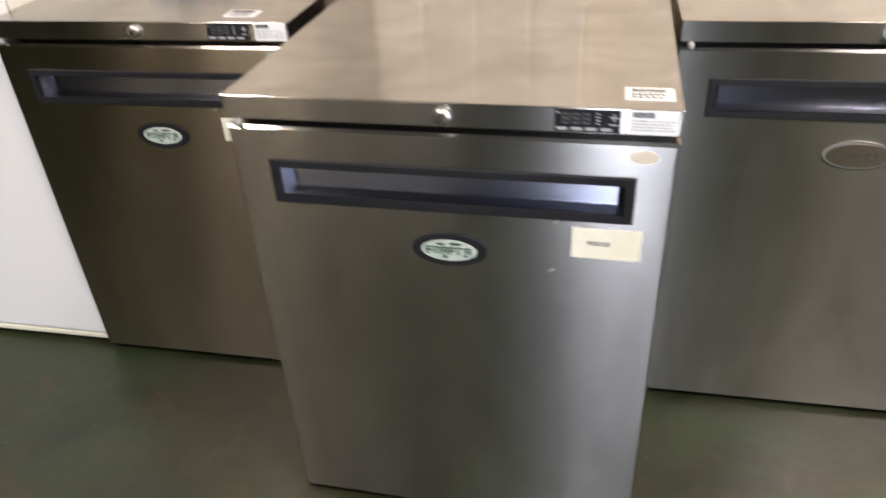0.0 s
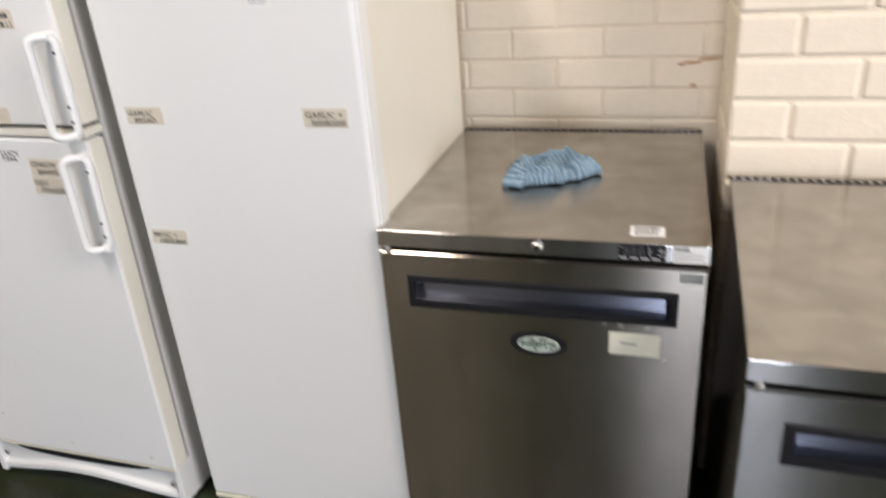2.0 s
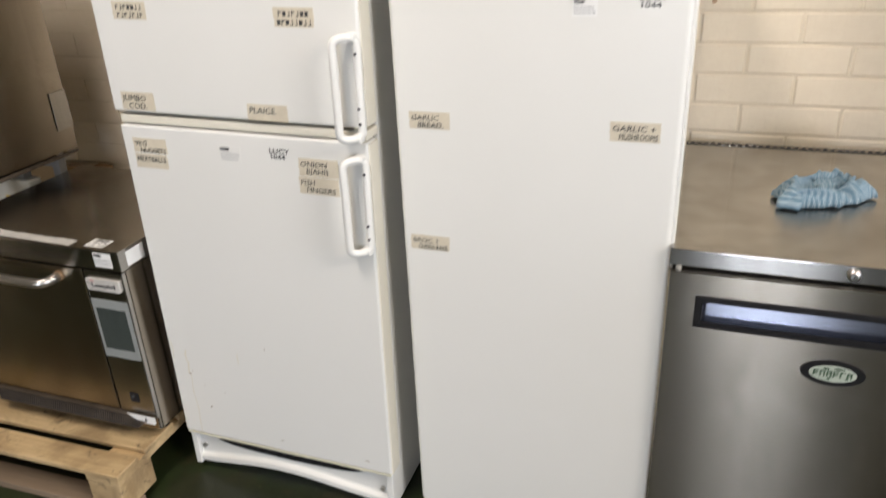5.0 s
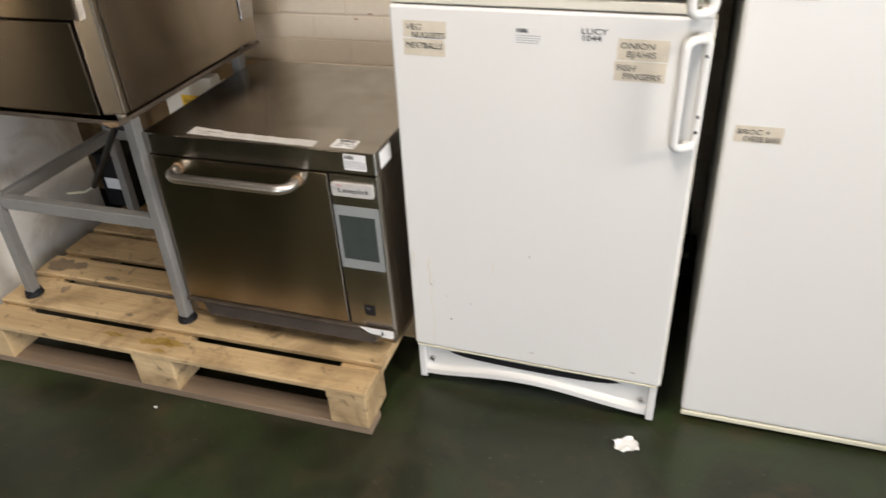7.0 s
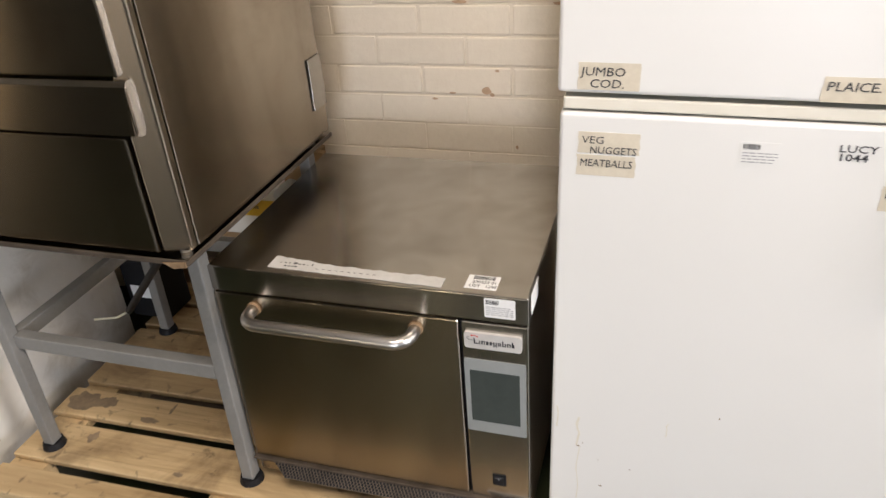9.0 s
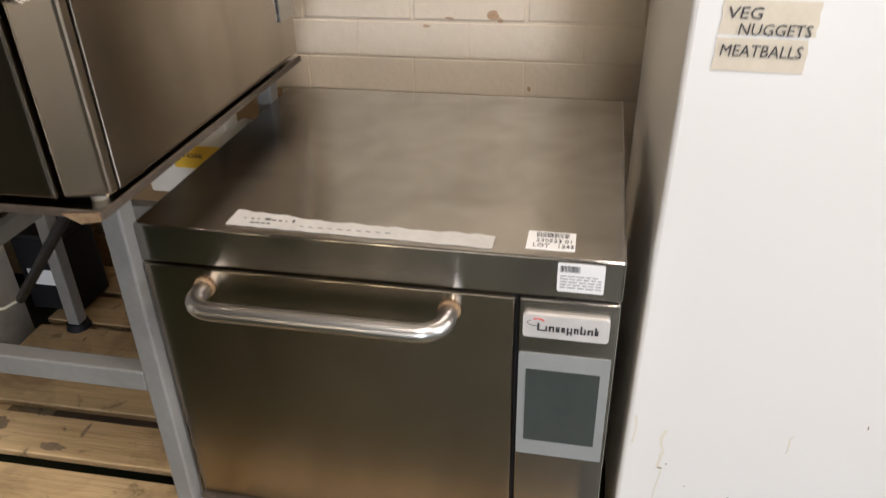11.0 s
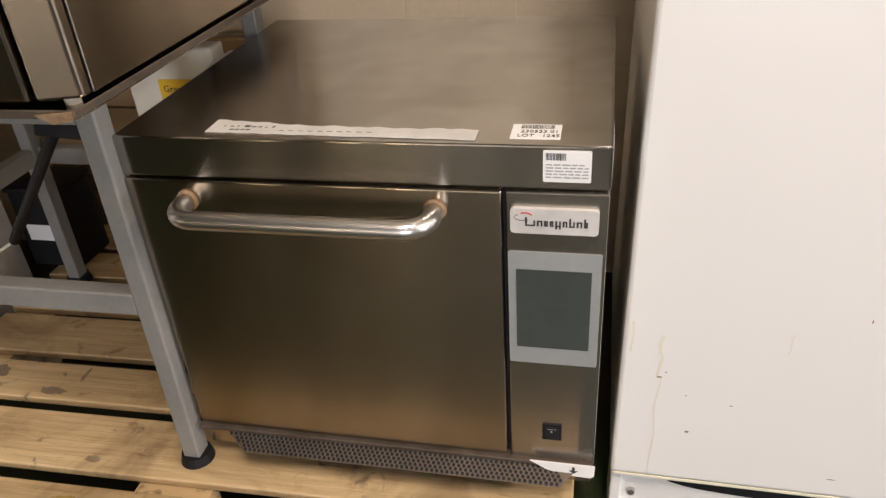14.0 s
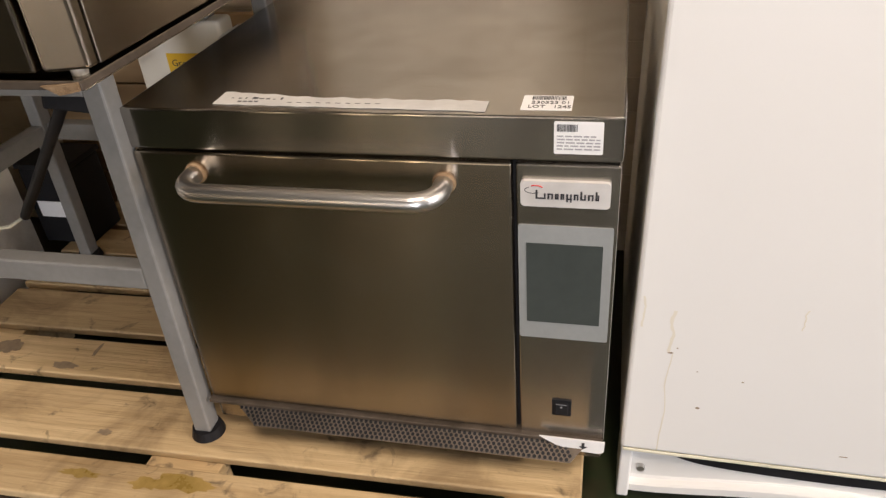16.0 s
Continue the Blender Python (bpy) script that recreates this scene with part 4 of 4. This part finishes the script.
# ---- oven ----
def combination_oven():
    x0, x1, y0, zb, zt = 0.0, 0.596, 0.0, 0.148, 0.696
    f = thing("combination_oven", pose(-2.223, 1.850, 0), "stainless steel combination oven with a bar handle and dark touch screen", "oven")
    part("body", box(0.002, x1 - 0.002, 0.012, 0.52, 0.178, 0.642, 0.003), STEEL_DARK, f)
    lid = part("lid", box(0, x1, 0, 0.525, 0.643, zt, 0.003, 3), STEEL, f)
    d = part("door", box(0.003, 0.4755, -0.002, 0.012, 0.223, 0.640, 0.003, 3), STEEL_DARK, f)
    part("door_gap", box(0.4762, 0.4802, 0.008, 0.013, 0.22, 0.641, 0), BLACK, f)
    cp = part("control_panel", box(0.4808, x1 - 0.001, -0.002, 0.012, 0.218, 0.640, 0.002), STEEL, f)
    # handle
    zc, out, xa, xb = 0.613, -0.052, 0.083, 0.398
    pts = [(xa, 0.0, zc), (xa, -0.022, zc)]
    pts += [(xa + 0.030 - 0.030 * math.cos(radians(90 * k / 6)), -0.022 - 0.030 * math.sin(radians(90 * k / 6)), zc) for k in range(1, 7)]
    pts += [(xb - 0.030 + 0.030 * math.sin(radians(90 * k / 6)), -0.022 - 0.030 * math.cos(radians(90 * k / 6)), zc) for k in range(7)]
    pts += [(xb, 0.0, zc)]
    h = part("handle", tube(pts, 0.0115, 16), CHROME, d, "polished steel tube handle", True)
    for x in (xa, xb):
        part("handle_collar", turn(cylinder(0, 0, 0, 0.006, 0.0145, 0.0135, 20), pose(x, -0.001, zc, 90)), RUST, h, "discoloured weld collar", True)
    # screen
    b = part("screen_bezel", prism(rounded_loop(0.479 + 0.003, 0.591, 0.396, 0.563, 0.003, -0.0035), 0.004), BEZEL, cp, "grey screen surround")
    part("screen", box(0.4915, 0.580, -0.0042, -0.003, 0.422, 0.5385, 0), SCREEN, b, "dark unlit touch screen")
    g = part("badge", prism(rounded_loop(0.486, 0.585, 0.590, 0.622, 0.005, -0.0075), 0.007), PLATE, cp, "raised steel maker's plate")
    bm = bmesh.new()
    x = 0.503
    for k, (wd, tall) in enumerate(((0.012, 1), (0.007, 0), (0.005, 0), (0.005, 0), (0.007, 2), (0.006, 0), (0.007, 1), (0.007, 0), (0.005, 1))):
        z0, z1 = 0.6005 - (0.003 if tall == 2 else 0), 0.6075 + (0.004 if tall == 1 else 0)
        q = box(x, x + 0.0022, -0.0082, -0.0074, z0, z1, 0)
        box(x + wd - 0.0026, x + wd - 0.0008, -0.0082, -0.0074, z0, 0.6075, 0, into=q)
        box(x, x + wd - 0.001, -0.0082, -0.0074, 0.606 if k % 2 else 0.6005, 0.6075 if k % 2 else 0.602, 0, into=q)
        join(bm, q)
        x += wd + 0.0012
    tagged(part("badge_print", bm, INK, g), kind="stuff")
    part("badge_mark", tube([(0.503 + 0.008 * math.cos(radians(a)), -0.0078, 0.613 + 0.004 * math.sin(radians(a))) for a in range(20, 140, 12)], 0.0008, 6), RED, g)
    part("badge_mark", tube([(0.500 + 0.009 * math.cos(radians(a)), -0.0078, 0.611 + 0.004 * math.sin(radians(a))) for a in range(120, 330, 15)], 0.0004, 6), INK, g)
    sw = part("switch", box(0.524, 0.550, -0.004, 0.0, 0.261, 0.290, 0.001), BLACK, cp, "black rocker switch")
    part("rocker", box(0.528, 0.546, -0.007, -0.003, 0.265, 0.286, 0.002), BLACK, sw)
    bars(sw, [(0.530, 0.544, 0.284, 0.2845), (0.5355, 0.538, 0.2785, 0.281)], -0.0073, GREYINK)
    # stickers
    st = sticker(lid, 0.522, 0.574, 0.653, 0.6905, -0.0008, 61, lines=5)
    top = part("lot_sticker", box(0.484, 0.539, 0.0155, 0.0565, zt, zt + 0.0006, 0), PAPER, lid, "white lot number sticker")
    barcode(top, 0.494, 0.532, 0.0435, 0.0535, zt + 0.001, 62, True)
    writing("230523 01", 0.494, 0.032, zt + 0.0009, 0.0075, INK, top, flat=True, wide=0.95)
    writing("LOT   1245", 0.491, 0.0205, zt + 0.0009, 0.0075, INK, top, flat=True, wide=0.95)
    rnd = random.Random(9)
    pts = [(0.118 + 0.329 * k / 30, 0.0155 - 0.008 * k / 30 + rnd.uniform(-0.001, 0.001)) for k in range(31)]
    pts += [(0.447 - 0.329 * k / 30, 0.0375 + 0.018 * (k / 30) ** 3 + rnd.uniform(-0.0025, 0.0025)) for k in range(31)]
    bm = bmesh.new()
    fs = [bm.verts.new((x, y, zt + 0.0006)) for x, y in pts]
    bm.faces.new(fs)
    tp = part("paper_strip", bm, STRIP, lid, "torn strip of white paper tape with handwriting")
    tp.modifiers.new("thickness", "SOLIDIFY").thickness = 0.0005
    rnd = random.Random(4)
    sp = [(0.135 + 0.009 * k, 0.1355 + 0.009 * k + rnd.uniform(0.001, 0.007), 0.0325 - 0.0002 * k, 0.034 - 0.0002 * k + rnd.uniform(0, 0.005)) for k in range(8)]
    sp += [(0.147 + 0.007 * k, 0.152 + 0.007 * k, 0.0225, 0.0255) for k in range(4)]
    sp += [(0.21 + 0.012 * k, 0.216 + 0.012 * k, 0.0225, 0.0237) for k in range(10)]
    bars(tp, sp, zt + 0.0014, INK, True)
    part("side_sticker", box(x1 - 0.0004, x1 + 0.0006, 0.025, 0.085, 0.650, 0.688, 0), PAPER, lid, "white label on the side")
    # base grille: a sloping perforated plate under the door
    base = part("base_tray", box(0.004, x1 - 0.004, 0.004, 0.52, 0.176, 0.222, 0.003), STEEL_DARK, f)
    lip = part("base_lip", box(0.0, x1 - 0.002, -0.010, 0.01, 0.2165, 0.2225, 0.001), GREASY, f)
    gm = bmesh.new()
    zf, zr = 0.198, 0.2165
    outline = [(0.045, -0.006, zr), (0.080, -0.030, zf), (0.552, -0.030, zf), (0.575, -0.006, zr)]
    grille = part("grille_plate", prism(outline, 0.002), GREASY, f, "perforated steel air filter under the door")
    n = 0
    for r in range(5):
        for c in range(66):
            u = (r + 0.5) / 5
            x = 0.084 - 0.034 * u + c * 0.0074 + (0.0037 if r % 2 else 0)
            if x > 0.546 + 0.024 * u:
                continue
            z = zf + 0.0012 + (zr - zf - 0.0024) * u
            y = -0.030 + 0.024 * (z - zf) / (zr - zf)
            v = [gm.verts.new((x + 0.0027 * math.sin(k * math.tau / 6), y - 0.0006 + 0.0023 * math.cos(k * math.tau / 6), z + 0.0018 * math.cos(k * math.tau / 6))) for k in range(6)]
            gm.faces.new(v)
    tagged(part("perforated_mesh", gm, BLACK, grille), kind="stuff")
    wl = part("arrow_label", prism([(0.508, -0.0135, 0.2275), (0.530, -0.0135, 0.214), (0.556, -0.0135, 0.206), (0.590, -0.0135, 0.2045), (0.596, -0.0135, 0.208), (0.597, -0.0135, 0.2275)], 0.002), PAPER, f, "white corner label with a black arrow")
    part("arrow", prism([(0.566, -0.0142, 0.2230), (0.570, -0.0142, 0.2230), (0.570, -0.0142, 0.2162), (0.574, -0.0142, 0.2162), (0.568, -0.0142, 0.2110), (0.562, -0.0142, 0.2162), (0.566, -0.0142, 0.2162)], 0.0005), INK, wl)
    for x in (0.05, x1 - 0.05):
        for y in (0.06, 0.46):
            part("foot", cylinder(x, y, 0.144, 0.18, 0.018, 0.02, 16), BLACK, f)


combination_oven()


# ---- stand and machine ----
def machine_stand():
    f = thing("machine_stand", pose(0, 0, 0), "grey painted steel stand on the pallet", "stand")
    legs = ((-2.260, 1.830), (-2.785, 1.818), (-2.260, 2.289), (-2.785, 2.280))
    for x, y in legs:
        leg = part("leg", box(x, x + 0.028, y, y + 0.030, 0.158, 0.7525, 0.003), GREYPAINT, f)
        part("foot", cylinder(x + 0.014, y + 0.015, 0.1445, 0.160, 0.027, 0.023, 20), BLACK, leg, "black rubber foot")
    for z0, z1, nm in ((0.435, 0.470, "rail"), (0.716, 0.752, "top_rail")):
        part(nm, box(-2.757, -2.260, 1.831, 1.859, z0, z1, 0.003), GREYPAINT, f)
        part(nm, box(-2.757, -2.260, 2.290, 2.318, z0, z1, 0.003), GREYPAINT, f)
        part(nm, box(-2.784, -2.758, 1.848, 2.280, z0, z1, 0.003), GREYPAINT, f)


machine_stand()


def folded(prof, x0, x1):
    """A folded sheet section (y, z) drawn out along x."""
    bm = bmesh.new()
    a = [bm.verts.new((x0, y, z)) for y, z in prof]
    b = [bm.verts.new((x1, y, z)) for y, z in prof]
    bm.faces.new(a)
    bm.faces.new(b[::-1])
    n = len(prof)
    for k in range(n):
        bm.faces.new((a[k], b[k], b[(k + 1) % n], a[(k + 1) % n]))
    return bm


def dishwasher():
    f = thing("dishwasher", pose(0, 0, 0), "worn stainless steel dishwasher standing on a grey stand", "dishwasher")
    tray = part("drip_tray", box(-2.79, -2.182, 1.760, 2.335, 0.753, 0.757, 0.001), STEEL_DARK, f, "stained steel drip tray")
    part("tray_edge", box(-2.183, -2.179, 1.752, 2.340, 0.756, 0.765, 0.0012), GREASY, tray, "grimy raised tray edge")
    part("tray_edge", box(-2.79, -2.184, 1.753, 1.758, 0.756, 0.765, 0.001), GREASY, tray)
    part("tray_corner", prism([(-2.226, 1.748, 0.762), (-2.205, 1.748, 0.752), (-2.180, 1.748, 0.757), (-2.180, 1.748, 0.766)], 0.003), RUST, tray, "bent rusty tray corner")
    for x, y in ((-2.215, 1.800), (-2.215, 2.30), (-2.74, 1.80), (-2.74, 2.30)):
        part("foot", cylinder(x, y, 0.757, 0.782, 0.009, 0.011, 16), BUCKET, f, "white plastic foot")
    part("underside", box(-2.77, -2.205, 1.815, 2.335, 0.768, 0.784, 0.001), BLACK, f)
    part("carcass", box(-2.79, -2.196, 1.815, 2.345, 0.785, 1.40, 0.004), STEEL_DARK, f)
    part("side_panel", box(-2.1955, -2.189, 1.806, 2.350, 0.767, 1.405, 0.0015), STEEL_DARK, f, "flat stainless side panel")
    post = box(-2.238, -2.189, 1.772, 1.804, 0.767, 1.405, 0.004)
    for v in post.verts:
        if v.co.y < 1.79:
            v.co.y += 0.28 * (v.co.x + 2.238)
    part("corner_post", post, STEEL_DARK, f, "folded steel corner post")
    part("corner_post", box(-2.79, -2.745, 1.772, 1.804, 0.778, 1.405, 0.004), STEEL_DARK, f)
    low = part("lower_panel", box(-2.742, -2.2445, 1.768, 1.812, 0.768, 0.974, 0.003), STEEL_DARK, f)
    part("panel_edge", box(-2.2440, -2.2415, 1.766, 1.812, 0.770, 0.972, 0.0008), STEEL_DARK, low)
    ledge = part("door_ledge", folded(((1.768, 0.978), (1.756, 0.984), (1.7615, 1.058), (1.768, 1.066), (1.812, 1.066), (1.812, 0.978)), -2.742, -2.212), STEEL_DARK, f, "folded steel pull ledge of the door")
    part("panel_edge", box(-2.2117, -2.2105, 1.760, 1.812, 0.986, 1.056, 0.0008), STEEL_DARK, ledge)
    up = part("upper_door", box(-2.742, -2.2245, 1.768, 1.812, 1.071, 1.39, 0.003), STEEL_DARK, f)
    part("panel_edge", box(-2.2240, -2.2215, 1.766, 1.812, 1.074, 1.387, 0.0008), STEEL_DARK, up)
    part("rear_bracket", box(-2.189, -2.185, 2.290, 2.352, 0.832, 0.945, 0.001), STEEL, f, "pale plate at the rear edge")
    hose = part("drain_hose", tube([(-2.36, 1.945, 0.685), (-2.40, 1.955, 0.645), (-2.62, 2.032, 0.415)], 0.0085, 10), BLACK, f, "black hose hanging down", True)
    part("hose_block", turn(box(-0.032, 0.032, -0.02, 0.02, -0.016, 0.016, 0.004), pose(-2.365, 1.945, 0.672, 0, 12, 15)), BLACK, hose)
    part("cable_end", tube([(-2.62, 2.032, 0.415), (-2.66, 2.03, 0.392), (-2.72, 2.02, 0.385)], 0.003, 8), CREAM, hose, "beige cable end", True)
    cb = part("control_box", box(-2.445, -2.275, 2.215, 2.262, 0.545, 0.693, 0.006, 3), IVORY, f, "cream control box with a yellow label")
    part("box_bracket", box(-2.42, -2.30, 2.225, 2.255, 0.693, 0.750, 0.002), GREYPAINT, cb)
    yl = part("yellow_label", box(-2.385, -2.282, 2.2135, 2.2155, 0.598, 0.640, 0), YELLOW, cb, "yellow warning label")
    writing("Grease", -2.378, 0.618, 2.2132, 0.012, INK, yl)
    part("pipe_fitting", turn(cylinder(0, 0, 0, 0.06, 0.018, 0.018, 16), pose(-2.265, 2.27, 0.655, 90)), BUCKET, f, "white pipe fitting", True)


dishwasher()


# the stand leans a little towards the oven
for piece in bpy.data.objects["machine_stand"].children_recursive:
    piece.data.transform(Matrix(((1, 0, 0.020, -0.0029), (0, 1, 0, 0), (0, 0, 1, 0), (0, 0, 0, 1))))


# ---- clutter ----
def timber_boards():
    f = thing("timber_panel", pose(-3.00, 2.585, 0.0), "stained brown timber panel standing behind the pallet", "panel")
    for n, (z0, z1) in enumerate(((0.0, 0.205), (0.262, 0.44), (0.444, 0.60))):
        part("board", box(0.0, 0.66, 0.0, 0.022, z0, z1, 0.002), PLY, f)
    for x in (0.0, 0.58):
        part("batten", box(x, x + 0.06, 0.024, 0.06, 0.0, 0.60, 0.002), PLY, f)


timber_boards()


def black_box():
    f = thing("junction_box", pose(-2.925, 2.345, 0.1445), "black plastic box on the back of the pallet", "box")
    part("case", box(0.0, 0.13, 0.0, 0.11, 0.0, 0.19, 0.006, 3), BLACK, f)
    part("lid", box(-0.004, 0.134, -0.004, 0.114, 0.19, 0.202, 0.003), BLACK, f)
    part("front_label", box(0.02, 0.09, -0.0015, 0.0, 0.07, 0.11, 0), PAPER, f, "scuffed grey label")


black_box()


def plug_adapter():
    f = thing("plug_adapter", pose(-0.995, 2.585, 0.0), "black plastic plug adapter on the floor between the fridges", "adapter")
    part("case", box(0.0, 0.05, 0.0, 0.07, 0.0, 0.112, 0.006, 3), BLACK, f)
    part("front_label", box(0.012, 0.036, -0.001, 0.0005, 0.065, 0.085, 0), GREYPAINT, f)
    part("cable", tube([(0.025, 0.035, 0.110), (0.024, 0.04, 0.16), (0.018, 0.055, 0.24), (0.012, 0.066, 0.34)], 0.004, 8), BLACK, f, "black mains cable", True)


plug_adapter()


def paper_scrap(x, y, size, seed, turned):
    bm = bmesh.new()
    rnd = random.Random(seed)
    n = 6
    g = [[bm.verts.new(((i / n - 0.5) * size * (1.4 + 0.3 * rnd.random()), (j / n - 0.5) * size * (0.9 + 0.4 * rnd.random()), 0.0012 + size * 0.45 * max(0, noise.noise(Vector((i * 0.55 + seed, j * 0.6, 2.2)))) )) for j in range(n + 1)] for i in range(n + 1)]
    for i in range(n):
        for j in range(n):
            if (i, j) in ((0, 0), (5, 5), (0, 5)):
                continue
            bm.faces.new((g[i][j], g[i + 1][j], g[i + 1][j + 1], g[i][j + 1]))
    ob = finish("paper_scrap", bm, PAPER)
    ob.modifiers.new("thickness", "SOLIDIFY").thickness = 0.0006
    ob.matrix_world = pose(x, y, 0.0, 0, 0, turned)
    return tagged(ob, "torn white paper scrap on the green floor", "litter")


paper_scrap(-1.055, 1.838, 0.036, 3, 15)
paper_scrap(-2.248, 1.644, 0.006, 20, 0)


# ---- brick walls ----
def brick_mesh(w, h, d, name="brick"):
    bm = box(0, w, 0, d, 0, h, 0.004, 2)
    me = bpy.data.meshes.new(name)
    bmesh.ops.recalc_face_normals(bm, faces=bm.faces)
    bm.to_mesh(me)
    bm.free()
    me.materials.append(BRICK)
    return me


def brick_course_wall():
    wall = slab("wall_north", (-3.7, 11.0, WALL_Y, WALL_Y + 0.2, 0.0, 4.0), MORTAR, "cream painted brick wall, chipped in places", "wall")
    pitch, course, joint = 0.238, 0.077, 0.006
    full = brick_mesh(pitch - joint, course - joint, 0.010)
    rest = bmesh.new()
    rnd = random.Random(2)
    count = 0
    for r in range(39):
        z = -0.023 + r * course + joint / 2
        shift = 0.119 if r % 2 == 0 else 0.0
        x = -2.176 + shift - pitch * 6
        while x < 3.0:
            a, b = max(x, -3.5), x + pitch - joint
            zz = max(z, 0.0)
            if b - a > 0.03 and z < 2.95:
                near = 0.70 < z < 1.72 and -2.4 < a < 0.9 and b - a > pitch - joint - 0.001
                if near and count < 300:
                    ob = new("brick", full)
                    ob.parent = wall
                    ob.location = (a, WALL_Y - 0.0028 - 0.0015 * rnd.random(), zz)
                    count += 1
                else:
                    box(a, b, WALL_Y - 0.0035, WALL_Y + 0.004, zz, z + course - joint, 0, into=rest)
            x += pitch
    me = bpy.data.meshes.new("brick_field")
    bmesh.ops.recalc_face_normals(rest, faces=rest.faces)
    rest.to_mesh(me)
    rest.free()
    me.materials.append(BRICK)
    ob = new("brick_field", me)
    ob.parent = wall
    tagged(ob, kind="stuff")
    # chips where the paint has come away
    for x, z, rx, rz in ((-1.89, 0.762, 0.013, 0.010), (-1.875, 0.752, 0.006, 0.005), (-1.812, 0.612, 0.004, 0.006), (0.175, 0.966, 0.024, 0.005), (0.15, 0.962, 0.010, 0.004), (0.18, 0.91, 0.009, 0.006), (0.18, 1.13, 0.02, 0.004), (0.21, 0.974, 0.022, 0.006), (-0.255, 1.26, 0.004, 0.006),
                         (-1.62, 0.83, 0.006, 0.004), (-2.03, 0.738, 0.008, 0.003), (-1.98, 0.755, 0.010, 0.0025), (-0.03, 1.30, 0.007, 0.010), (-0.366, 1.16, 0.006, 0.009), (-1.95, 0.985, 0.02, 0.004), (-1.70, 0.98, 0.02, 0.004), (-1.86, 0.815, 0.006, 0.003)):
        n = 14
        pts = [(x + rx * (1 + 0.5 * noise.noise(Vector((k * 1.3, x * 20, z * 9)))) * math.cos(k * math.tau / n), WALL_Y - 0.0052, z + rz * (1 + 0.5 * noise.noise(Vector((k * 1.7, z * 20, x * 9)))) * math.sin(k * math.tau / n)) for k in range(n)]
        part("paint_chip", prism(pts, 0.001), CHIPPED, wall)


def pier():
    x0, x1, y0 = 0.242, 0.712, 2.325
    wall = slab("wall_pier", (x0 + 0.005, x1 - 0.005, y0 + 0.005, WALL_Y - 0.008, 0.0, 3.0), MORTAR, "cream painted brick pier with rounded worn edges", "wall")
    course, joint = 0.0845, 0.006
    w = (x1 - x0) / 2
    meshes = {}

    def brick(px, py, wd, dp, z):
        key = (round(wd, 3), round(dp, 3))
        if key not in meshes:
            bm = box(0, wd, 0, dp, 0, course - joint, 0.008, 2)
            me = bpy.data.meshes.new("brick")
            bm.to_mesh(me)
            bm.free()
            me.materials.append(BRICK)
            meshes[key] = me
        ob = new("brick", meshes[key])
        ob.parent = wall
        ob.location = (px, py, z)

    for r in range(35):
        z = 0.031 + r * course
        if z > 2.9:
            break
        if r % 2:
            for k in range(2):
                brick(x0 + k * w + 0.002, y0, w - joint, 0.112, z)
            brick(x0, y0 + 0.118, 0.1, WALL_Y - y0 - 0.128, z)
        else:
            brick(x0 + 0.002, y0, w / 2 - joint, 0.225, z)
            brick(x0 + w / 2 + 0.002, y0, w - joint, 0.112, z)
            brick(x0 + 1.5 * w + 0.002, y0, w / 2 - joint, 0.225, z)
            brick(x0, y0 + 0.231, 0.1, WALL_Y - y0 - 0.241, z)


brick_course_wall()
pier()
